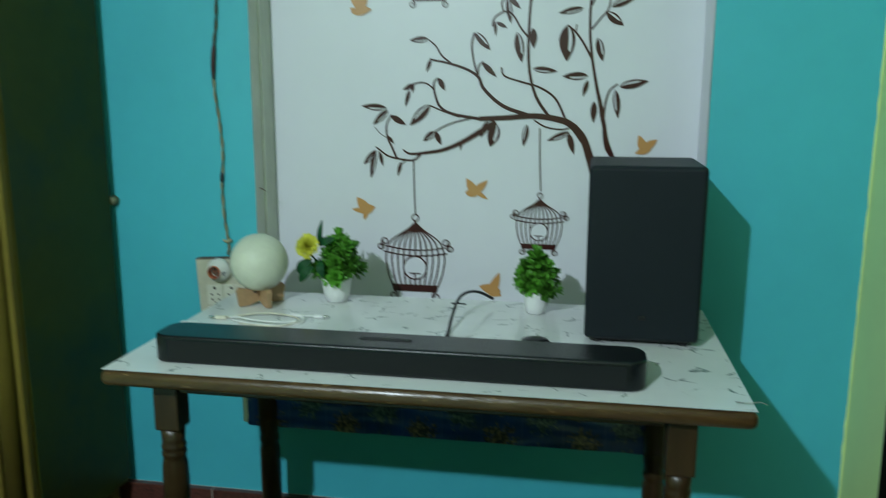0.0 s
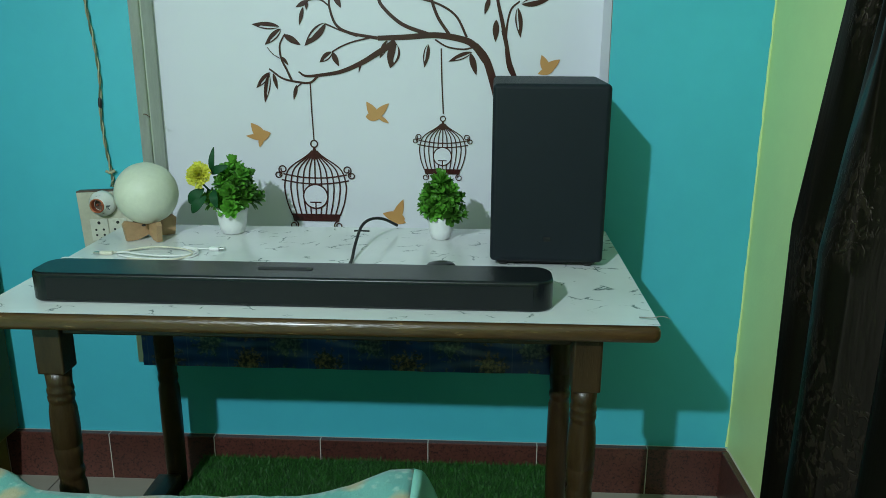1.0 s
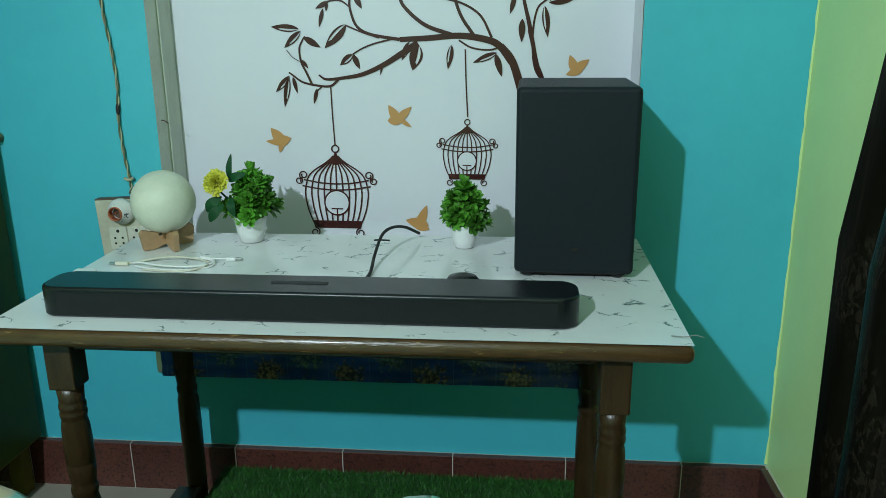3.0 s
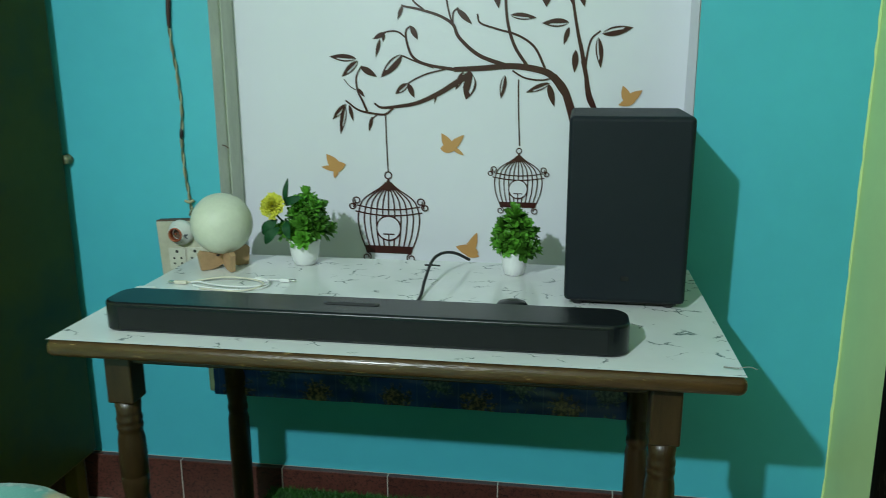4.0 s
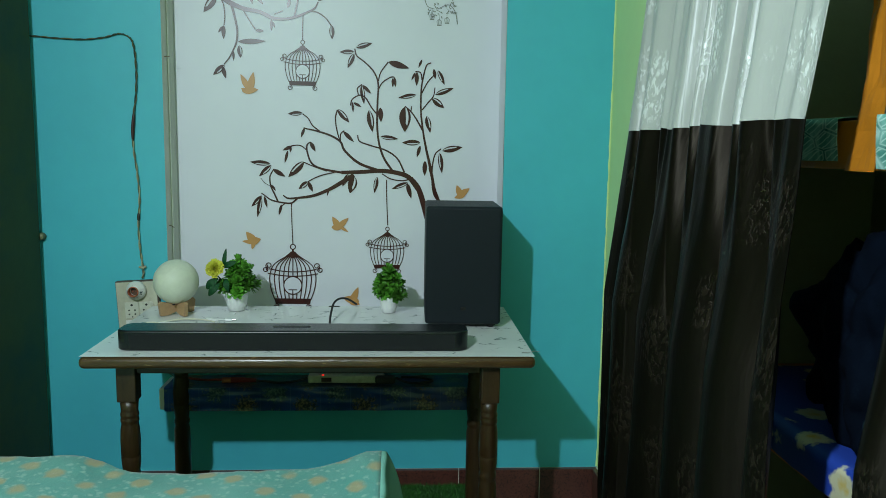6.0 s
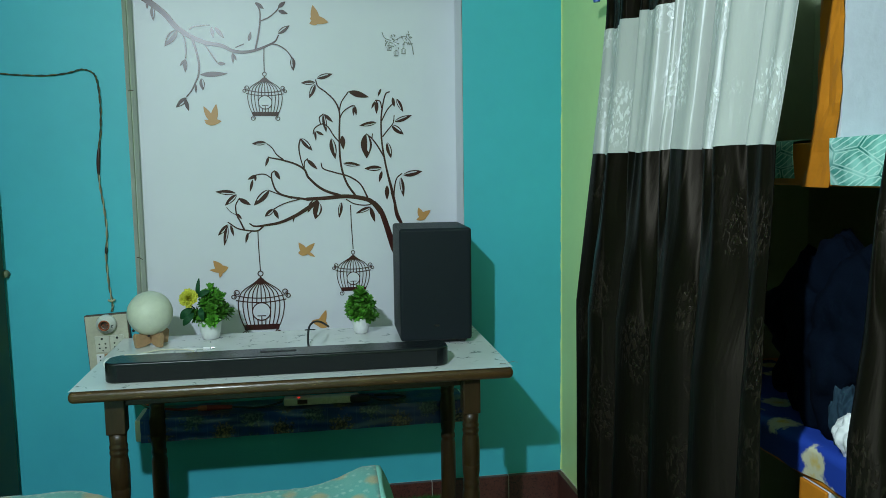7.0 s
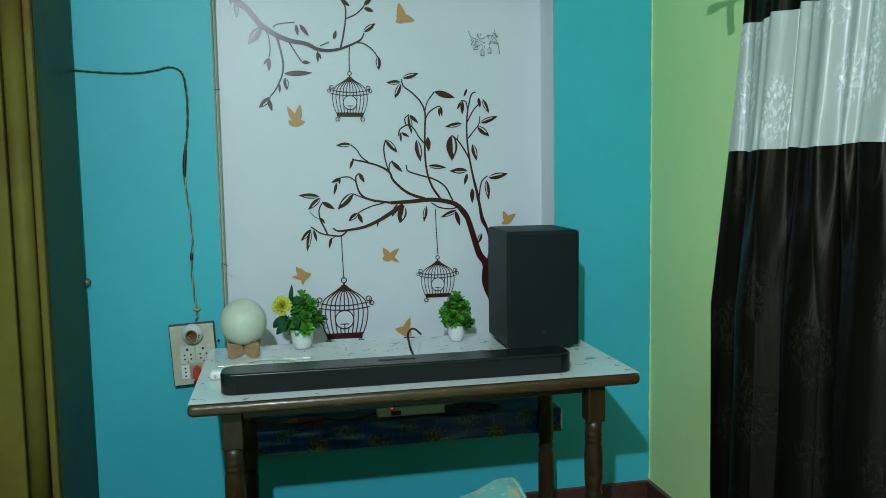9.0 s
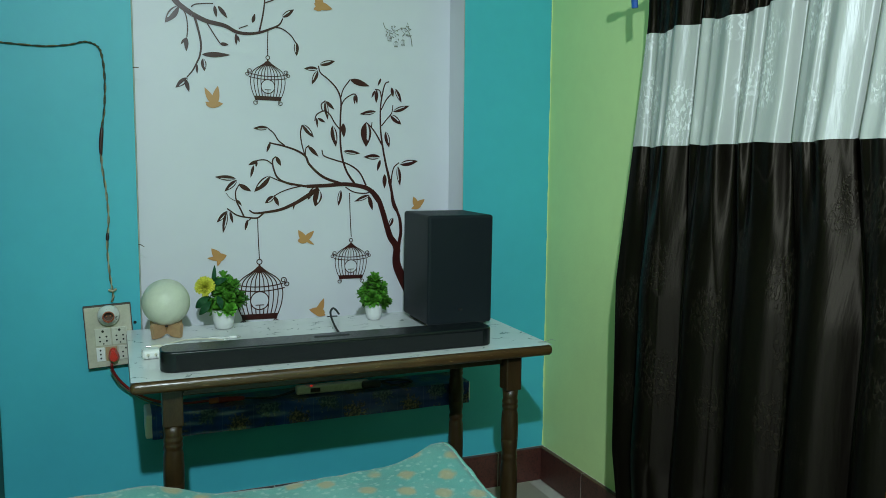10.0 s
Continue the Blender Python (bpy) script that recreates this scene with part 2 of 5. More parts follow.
def graph(name, rough=0.5, sheen=0.0):
    m = bpy.data.materials.new(name)
    m.use_nodes = True
    nt = m.node_tree
    b = nt.nodes["Principled BSDF"]
    b.inputs["Roughness"].default_value = rough
    b.inputs["Sheen Weight"].default_value = sheen
    tc = nt.nodes.new("ShaderNodeTexCoord")
    return m, nt, b, tc.outputs["Object"]


def ramp_of(nt, fac, lo, hi, a=0.0, b=1.0):
    r = nt.nodes.new("ShaderNodeMapRange")
    for i, v in enumerate((lo, hi, a, b)):
        r.inputs[i + 1].default_value = v
    nt.links.new(fac, r.inputs[0])
    return r.outputs[0]


def blend(nt, fac, a, b):
    x = nt.nodes.new("ShaderNodeMix")
    x.data_type = "RGBA"
    nt.links.new(fac, x.inputs[0])
    for i, c in ((6, a), (7, b)):
        if isinstance(c, tuple):
            x.inputs[i].default_value = (*c, 1)
        else:
            nt.links.new(c, x.inputs[i])
    return x.outputs[2]


def maths(nt, op, a, b):
    n = nt.nodes.new("ShaderNodeMath")
    n.operation = op
    for i, v in enumerate((a, b)):
        if isinstance(v, (int, float)):
            n.inputs[i].default_value = v
        else:
            nt.links.new(v, n.inputs[i])
    return n.outputs[0]


def mapped(nt, vec, scale=(1, 1, 1), turn=0.0, loc=(0, 0, 0)):
    mp = nt.nodes.new("ShaderNodeMapping")
    mp.inputs["Scale"].default_value = scale
    mp.inputs["Rotation"].default_value = (0, 0, turn)
    mp.inputs["Location"].default_value = loc
    nt.links.new(vec, mp.inputs[0])
    return mp.outputs[0]


def tex(nt, kind, vec, **sets):
    n = node(nt, kind, **sets)
    nt.links.new(vec, n.inputs["Vector"])
    return n


def relief(nt, b, height, strength, distance=0.002):
    bu = nt.nodes.new("ShaderNodeBump")
    bu.inputs["Strength"].default_value = strength
    bu.inputs["Distance"].default_value = distance
    nt.links.new(height, bu.inputs["Height"])
    nt.links.new(bu.outputs[0], b.inputs["Normal"])


def make_marble():
    """White laminate printed with short broken grey-green veins."""
    m, nt, b, v = graph("marble_laminate", 0.16)
    warp = tex(nt, "ShaderNodeTexNoise", v, Scale=9.0, Detail=5.0, Roughness=0.65)
    add = nt.nodes.new("ShaderNodeVectorMath")
    add.operation = "MULTIPLY_ADD"
    add.inputs[1].default_value = (0.10, 0.10, 0.0)
    nt.links.new(warp.outputs[1], add.inputs[0])
    nt.links.new(v, add.inputs[2])
    vo = tex(nt, "ShaderNodeTexVoronoi", mapped(nt, add.outputs[0], (1, 1.5, 1), 0.5), Scale=14.0)
    vo.feature = "DISTANCE_TO_EDGE"
    line = ramp_of(nt, vo.outputs["Distance"], 0.0, 0.042, 1.0, 0.0)
    patch = tex(nt, "ShaderNodeTexNoise", v, Scale=21.0, Detail=4.0)
    line = maths(nt, "MULTIPLY", line, ramp_of(nt, patch.outputs[0], 0.56, 0.62))
    soft = tex(nt, "ShaderNodeTexNoise", v, Scale=5.0, Detail=6.0)
    base = blend(nt, ramp_of(nt, soft.outputs[0], 0.4, 0.75), (0.78, 0.79, 0.79), (0.66, 0.69, 0.68))
    nt.links.new(blend(nt, line, base, (0.06, 0.11, 0.11)), b.inputs["Base Color"])
    return m


def make_satin(name, base, woven, rough, spec, lift, sheen_tint):
    """Curtain satin with woven upright sprays of leaves that stand out of the ground."""
    m, nt, b, v = graph(name, rough)
    flat = mapped(nt, v, (0.35, 1, 1))
    cells = tex(nt, "ShaderNodeTexVoronoi", mapped(nt, flat, (1, 9.0, 5.0)), Scale=1.0, Randomness=0.55)
    ragged = tex(nt, "ShaderNodeTexNoise", mapped(nt, flat, (1, 44, 20)), Scale=1.0, Detail=4.0)
    patch = ramp_of(nt, maths(nt, "ADD", cells.outputs["Distance"], maths(nt, "MULTIPLY", ragged.outputs[0], 0.45)), 0.57, 0.70, 1.0, 0.0)
    leafy = tex(nt, "ShaderNodeTexNoise", mapped(nt, flat, (1, 170, 62)), Scale=1.0, Detail=2.0)
    leafy.inputs["Distortion"].default_value = 0.7
    weave = maths(nt, "MULTIPLY", ramp_of(nt, leafy.outputs[0], 0.50, 0.60), patch)
    crease = tex(nt, "ShaderNodeTexNoise", mapped(nt, v, (1, 21, 2.4)), Scale=1.0, Detail=5.0)
    thread = tex(nt, "ShaderNodeTexNoise", mapped(nt, v, (1, 420, 9)), Scale=1.0, Detail=2.0)
    h = maths(nt, "ADD", maths(nt, "MULTIPLY", weave, 0.20), maths(nt, "MULTIPLY", crease.outputs[0], 1.5))
    h = maths(nt, "ADD", h, maths(nt, "MULTIPLY", thread.outputs[0], 0.05))
    relief(nt, b, h, lift, 0.0035)
    nt.links.new(blend(nt, maths(nt, "MULTIPLY", weave, 0.85), base, woven), b.inputs["Base Color"])
    nt.links.new(ramp_of(nt, weave, 0.0, 1.0, rough, rough - 0.06), b.inputs["Roughness"])
    b.inputs["Specular IOR Level"].default_value = spec
    b.inputs["Specular Tint"].default_value = (*sheen_tint, 1)
    b.inputs["Anisotropic"].default_value, b.inputs["Anisotropic Rotation"].default_value = 0.75, 0.25
    return m


def make_bedsheet():
    """Turquoise cotton with pale sprigs and rows of peach flowers."""
    m, nt, b, v = graph("bedsheet_print", 0.75, 0.2)
    g = mapped(nt, v, (1, 1, 0), 0.5)
    a = tex(nt, "ShaderNodeTexVoronoi", g, Scale=10.5, Randomness=0.22)
    wob = tex(nt, "ShaderNodeTexNoise", g, Scale=45.0, Detail=2.0)
    d = maths(nt, "ADD", a.outputs["Distance"], maths(nt, "MULTIPLY", wob.outputs[0], 0.18))
    flower = ramp_of(nt, d, 0.27, 0.40, 1.0, 0.0)
    s = tex(nt, "ShaderNodeTexVoronoi", g, Scale=52.0, Randomness=0.9)
    d2 = maths(nt, "ADD", s.outputs["Distance"], maths(nt, "MULTIPLY", tex(nt, "ShaderNodeTexNoise", g, Scale=120.0).outputs[0], 0.7))
    sprig = ramp_of(nt, d2, 0.52, 0.76, 1.0, 0.0)
    big = tex(nt, "ShaderNodeTexNoise", g, Scale=5.0, Detail=3.0)
    base = blend(nt, ramp_of(nt, big.outputs[0], 0.4, 0.65), (0.105, 0.34, 0.305), (0.165, 0.41, 0.37))
    base = blend(nt, maths(nt, "MULTIPLY", sprig, 0.6), base, (0.38, 0.56, 0.51))
    base = blend(nt, maths(nt, "MULTIPLY", flower, 0.75), base, (0.47, 0.35, 0.18))
    nt.links.new(base, b.inputs["Base Color"])
    fold = tex(nt, "ShaderNodeTexNoise", v, Scale=28.0, Detail=6.0, Roughness=0.65)
    relief(nt, b, fold.outputs[0], 0.5, 0.008)
    return m


def make_oilcloth():
    """Dark blue table-cover plastic with a gold and grey bouquet in every square."""
    m, nt, b, v = graph("oilcloth_print", 0.28)
    sp = nt.nodes.new("ShaderNodeSeparateXYZ")
    nt.links.new(v, sp.inputs[0])
    along = maths(nt, "MULTIPLY", maths(nt, "ADD", sp.outputs[0], 5.03), 9.8)
    down = maths(nt, "MULTIPLY", maths(nt, "SUBTRACT", maths(nt, "ADD", sp.outputs[2], sp.outputs[1]), 2.318), 9.8)
    dx = maths(nt, "SUBTRACT", maths(nt, "FRACT", along, 0.0), 0.5)
    odd = maths(nt, "GREATER_THAN", maths(nt, "FRACT", maths(nt, "MULTIPLY", along, 0.5), 0.0), 0.5)
    dz = maths(nt, "SUBTRACT", maths(nt, "FRACT", maths(nt, "ADD", maths(nt, "ADD", down, 6.1), maths(nt, "MULTIPLY", odd, 0.45)), 0.0), 0.5)
    seam = ramp_of(nt, maths(nt, "ABSOLUTE", dx, 0.0), 0.484, 0.494)
    far = maths(nt, "SQRT", maths(nt, "ADD", maths(nt, "MULTIPLY", dx, dx), maths(nt, "MULTIPLY", dz, dz)), 0.0)
    n = tex(nt, "ShaderNodeTexNoise", v, Scale=42.0, Detail=6.0, Roughness=0.68)
    n.inputs["Distortion"].default_value = 0.8
    round_it = maths(nt, "ARCTAN2", dz, dx)
    petals = maths(nt, "SINE", maths(nt, "ADD", maths(nt, "MULTIPLY", round_it, 11.0), maths(nt, "MULTIPLY", n.outputs[0], 14.0)), 0.0)
    inner = ramp_of(nt, maths(nt, "SUBTRACT", n.outputs[0], maths(nt, "MULTIPLY", far, 0.75)), 0.24, 0.32)
    rays = maths(nt, "MULTIPLY", ramp_of(nt, petals, 0.45, 0.85), ramp_of(nt, far, 0.40, 0.48, 1.0, 0.0))
    bouquet = maths(nt, "MAXIMUM", inner, maths(nt, "MULTIPLY", rays, 0.75))
    n2 = tex(nt, "ShaderNodeTexNoise", v, Scale=110.0, Detail=3.0)
    speck = ramp_of(nt, n2.outputs[0], 0.42, 0.62)
    gold = blend(nt, speck, (0.020, 0.018, 0.012), (0.25, 0.19, 0.10))
    grey = blend(nt, speck, (0.012, 0.040, 0.070), (0.14, 0.19, 0.19))
    deep = tex(nt, "ShaderNodeTexNoise", v, Scale=9.0, Detail=3.0)
    base = blend(nt, ramp_of(nt, deep.outputs[0], 0.4, 0.62), (0.008, 0.034, 0.155), (0.014, 0.060, 0.30))
    base = blend(nt, maths(nt, "MULTIPLY", bouquet, 0.85), base, blend(nt, odd, gold, grey))
    nt.links.new(blend(nt, maths(nt, "MULTIPLY", seam, 0.22), base, (0.2, 0.28, 0.4)), b.inputs["Base Color"])
    relief(nt, b, deep.outputs[0], 0.4, 0.01)
    return m


def make_leaf_print():
    """Sea-green plastic lining with pale line-drawn leaves."""
    m, nt, b, v = graph("leaf_print", 0.35)
    w = tex(nt, "ShaderNodeTexNoise", v, Scale=12.0, Detail=3.0)
    w.inputs["Distortion"].default_value = 1.5
    base = blend(nt, ramp_of(nt, w.outputs[0], 0.40, 0.60), (0.010, 0.20, 0.155), (0.36, 0.72, 0.62))
    lean = nt.nodes.new("ShaderNodeMapping")
    lean.inputs["Rotation"].default_value = (0.75, 0, 0)
    lean.inputs["Scale"].default_value = (1, 0.62, 1.25)
    nt.links.new(v, lean.inputs[0])
    cell = tex(nt, "ShaderNodeTexVoronoi", lean.outputs[0], Scale=19.0, Randomness=1.0)
    cell.feature = "DISTANCE_TO_EDGE"
    body = ramp_of(nt, cell.outputs["Distance"], 0.05, 0.08)
    rim = maths(nt, "SUBTRACT", ramp_of(nt, cell.outputs["Distance"], 0.02, 0.04), body)
    veins = node(nt, "ShaderNodeTexWave", Scale=30.0, Distortion=3.0)
    veins.inputs["Detail Scale"].default_value = 1.2
    veins.bands_direction = "Z"
    nt.links.new(lean.outputs[0], veins.inputs["Vector"])
    inner = maths(nt, "MULTIPLY", ramp_of(nt, veins.outputs[1], 0.80, 0.92), body)
    both = maths(nt, "MAXIMUM", rim, inner)
    base = blend(nt, maths(nt, "MULTIPLY", body, 0.30), base, (0.25, 0.66, 0.54))
    nt.links.new(blend(nt, maths(nt, "MULTIPLY", both, 0.8), base, (0.62, 0.88, 0.78)), b.inputs["Base Color"])
    return m


def make_floral_blue():
    """Bright blue cotton with cream and yellow flowers."""
    m, nt, b, v = graph("floral_blue", 0.6)
    a = tex(nt, "ShaderNodeTexVoronoi", v, Scale=9.5, Randomness=0.9)
    w = tex(nt, "ShaderNodeTexNoise", v, Scale=60.0, Detail=3.0)
    d = maths(nt, "ADD", a.outputs["Distance"], maths(nt, "MULTIPLY", w.outputs[0], 0.35))
    f = ramp_of(nt, d, 0.42, 0.5, 1.0, 0.0)
    petal = blend(nt, ramp_of(nt, d, 0.20, 0.34), (0.62, 0.44, 0.07), (0.60, 0.58, 0.38))
    nt.links.new(blend(nt, f, (0.012, 0.048, 0.34), petal), b.inputs["Base Color"])
    return m


marble = make_marble()
satin_black = make_satin("satin_black", (0.0028, 0.0020, 0.0013), (0.0130, 0.0096, 0.0064), 0.45, 0.15, 0.75, (1.0, 0.84, 0.67))
satin_white = make_satin("satin_white", (0.41, 0.415, 0.39), (0.66, 0.67, 0.65), 0.38, 0.60, 0.8, (1, 1, 1))
bedsheet_print = make_bedsheet()
oilcloth_print = make_oilcloth()
leaf_print = make_leaf_print()
floral_blue = make_floral_blue()
sheet_hem = paint("sheet_hem", (0.22, 0.52, 0.44), 0.75, vary=0.08, scale=20, grain=0.2, grain_scale=400)

# ---- the room ----
NORTH, EAST, WEST, SOUTH, TOP = 1.985, 0.775, -2.9, -3.2, 2.80
SK_TOP = 0.141
NICHE = (-0.778, 0.395, 0.690, 1.984)      # x from, x to, z from, z to
PANEL_Y = 2.122


def holed_wall(name, axis, at, depth, a, b, hole, mats, label):
    """A wall in the plane axis = at, from a to b along it, with a hole (a0, a1, z0, z1) right through; mats: face, lining of the hole."""
    bm = bmesh.new()
    h0, h1, hz0, hz1 = hole

    def V(s, z, d):
        return bm.verts.new((s, at + d, z) if axis == "y" else (at + d, s, z))
    for d in (0.0, depth):
        o = [V(a, 0, d), V(b, 0, d), V(b, TOP, d), V(a, TOP, d)]
        i = [V(h0, hz0, d), V(h1, hz0, d), V(h1, hz1, d), V(h0, hz1, d)]
        for k in range(4):
            bm.faces.new((o[k], o[(k + 1) % 4], i[(k + 1) % 4], i[k]))
        if d == 0.0:
            first_o, first_i = o, i
    for k in range(4):
        bm.faces.new((first_o[k], first_o[(k + 1) % 4], o[(k + 1) % 4], o[k]))
        f = bm.faces.new((first_i[k], first_i[(k + 1) % 4], i[(k + 1) % 4], i[k]))
        f.material_index = 1
    bmesh.ops.recalc_face_normals(bm, faces=bm.faces)
    return tagged(part(name, bm, mats), label, "wall", kind="structure")


holed_wall("wall_north", "y", NORTH, 0.137, WEST, EAST + 0.6, NICHE, [blue_paint, jamb_paint], "turquoise blue painted wall with a closed window recess")
tagged(part("window_panel", a_box((NICHE[0] - 0.1, PANEL_Y + 0.0005, NICHE[2] - 0.1), (NICHE[1] + 0.1, PANEL_Y + 0.03, NICHE[3] + 0.1)), panel_vinyl), "white vinyl covered board closing the window recess", "panel", kind="structure")
frame_paint = paint("frame_paint", (0.57, 0.59, 0.52), 0.5, vary=0.2, scale=14, grain=0.6, grain_scale=50, stretch=(3, 3, 0.6))
for lo, hi in (((NICHE[0] - 0.001, NORTH + 0.062, NICHE[2] + 0.002), (NICHE[0] + 0.005, PANEL_Y - 0.001, NICHE[3] - 0.002)), ((NICHE[0] + 0.006, NORTH + 0.062, NICHE[3] - 0.006), (NICHE[1] - 0.006, PANEL_Y - 0.001, NICHE[3] + 0.001))):
    tagged(part("window_frame", a_box(lo, hi, 0.002), frame_paint), "old pale grey wooden window frame strip beside the board", "window frame", kind="structure")


def wrap_at(u, v):
    """The vinyl is turned over onto the jamb, with a hand-cut front edge."""
    z = NICHE[2] + 0.003 + (NICHE[3] - NICHE[2] - 0.006) * v
    front = NORTH + 0.004 + 0.003 * noise.noise((z * 7, 2.0, 0)) + 0.002 * noise.noise((z * 31, 5.0, 0))
    return (NICHE[1] - 0.002 - 0.001 * noise.noise((z * 5, u * 2, 7)), front + (PANEL_Y - 0.001 - front) * u, z)


tagged(thicken(part("window_trim", sheet(6, 90, wrap_at), panel_vinyl), 0.001), "white vinyl turned over onto the window jamb", "trim", kind="structure")
ALCOVE = (-0.85, 1.10, 0.002, 2.15)
# the opening's lining and back carry the recess shade in their base colour
holed_wall("wall_east", "x", EAST, 0.42, SOUTH, NORTH, ALCOVE, [green_paint, shaded_lining], "lime green painted wall with a built-in cupboard opening")
tagged(part("alcove_back", a_box((EAST + 0.42, ALCOVE[0] - 0.1, 0), (EAST + 0.48, ALCOVE[1] + 0.1, 2.3)), shaded_lining), "back of the built-in cupboard, coloured olive-grey for its shade", "wall", kind="structure")
tagged(part("wall_west", a_box((WEST - 0.12, SOUTH, 0), (WEST, NORTH, TOP)), far_paint), "lime green painted side wall", "wall", kind="structure")
tagged(part("wall_south", a_box((WEST - 0.12, SOUTH - 0.12, 0), (EAST + 0.6, SOUTH, TOP)), far_paint), "lime green painted rear wall", "wall", kind="structure")
tagged(part("ceiling", a_box((WEST - 0.12, SOUTH - 0.12, TOP), (EAST + 0.6, NORTH + 0.15, TOP + 0.1)), ceiling_paint), "plain off-white painted ceiling", "ceiling", kind="structure")

def ragged(name, x0, z0, z1, reach, material, label, seed):
    """A hand-cut paint line: a thin strip with an uneven edge on the north wall."""
    def at(u, v):
        z = z0 + (z1 - z0) * v
        w = reach * (0.8 + 0.5 * noise.noise((z * 6, seed, 0)) + 0.35 * noise.noise((z * 29, seed, 3)))
        return (x0 - w * u, NORTH - 0.0012, z)
    tagged(part(name, sheet(1, 160, at), material), label, "trim", kind="structure")


ragged("trim", EAST - 0.0005, SK_TOP, 2.4, 0.0065, green_paint, "uneven lime green paint line in the corner", 1.0)

# decals on the board: unit leaf shapes lie along +x in the x-z plane
def leaf_mesh(slit):
    bm = bmesh.new()
    n = 12

    def half(t):
        return 0.5 * math.sin(math.pi * min(1.0, t ** 0.82)) ** 0.9

    def strip(lo, hi):
        a = [bm.verts.new((k / n, 0, lo(k / n))) for k in range(n + 1)]
        c = [bm.verts.new((k / n, 0, hi(k / n) + 1e-4)) for k in range(n + 1)]
        for k in range(n):
            bm.faces.new((a[k], a[k + 1], c[k + 1], c[k]))
    if slit:
        strip(lambda t: -half(t), lambda t: half(t) * (0.15 if 0.08 < t < 0.75 else 0.6))
        strip(lambda t: half(t) * (0.62 if 0.08 < t < 0.75 else 0.6), lambda t: half(t))
    else:
        strip(lambda t: -half(t), half)
    me = bpy.data.meshes.new("leaf")
    bm.to_mesh(me)
    bm.free()
    me.materials.append(decal_brown)
    return me


LEAVES = [leaf_mesh(True), leaf_mesh(False)]
DECAL_Y = PANEL_Y - 0.0015
leaf_count = 0


def leaves(parent, *rows):
    """Leaf decals: (x, z) of the stalk, (x, z) of the tip, width."""
    global leaf_count
    for x0, z0, x1, z1, w in rows:
        leaf_count += 1
        d = Vector((x1 - x0, z1 - z0))
        ob = new("leaf", LEAVES[0 if w > 0.03 or (w > 0.015 and leaf_count % 4) else 1])
        flip = 1 if leaf_count % 3 else -1
        ob.parent = parent
        ob.matrix_basis = Matrix.Translation((x0, DECAL_Y - 0.0004, z0)) @ Matrix.Rotation(-math.atan2(d.y, d.x), 4, "Y") @ Matrix.Diagonal((d.length, 1, w * flip, 1))


def ribbon(bm, pts, w0, w1, y=None, steps=8):
    """A flat strip through the points, w0 to w1 wide."""
    y = DECAL_Y if y is None else y
    line = smooth_line([(x, 0, z) for x, z in pts], steps)
    prev = None
    for i, p in enumerate(line):
        d = (line[min(i + 1, len(line) - 1)] - line[max(i - 1, 0)]).normalized()
        w = (w0 + (w1 - w0) * i / (len(line) - 1)) / 2
        o = Vector((-d.z, 0, d.x)) * w
        pair = (bm.verts.new((p.x + o.x, y, p.z + o.z)), bm.verts.new((p.x - o.x, y, p.z - o.z)))
        if prev:
            bm.faces.new((prev[0], prev[1], pair[1], pair[0]))
        prev = pair


branch_count = 0


def branch(parent, w0, w1, *pts):
    global branch_count
    branch_count += 1
    bm = bmesh.new()
    ribbon(bm, pts, w0, w1, DECAL_Y - 0.00002 * branch_count)
    part("branch", bm, decal_brown, parent)


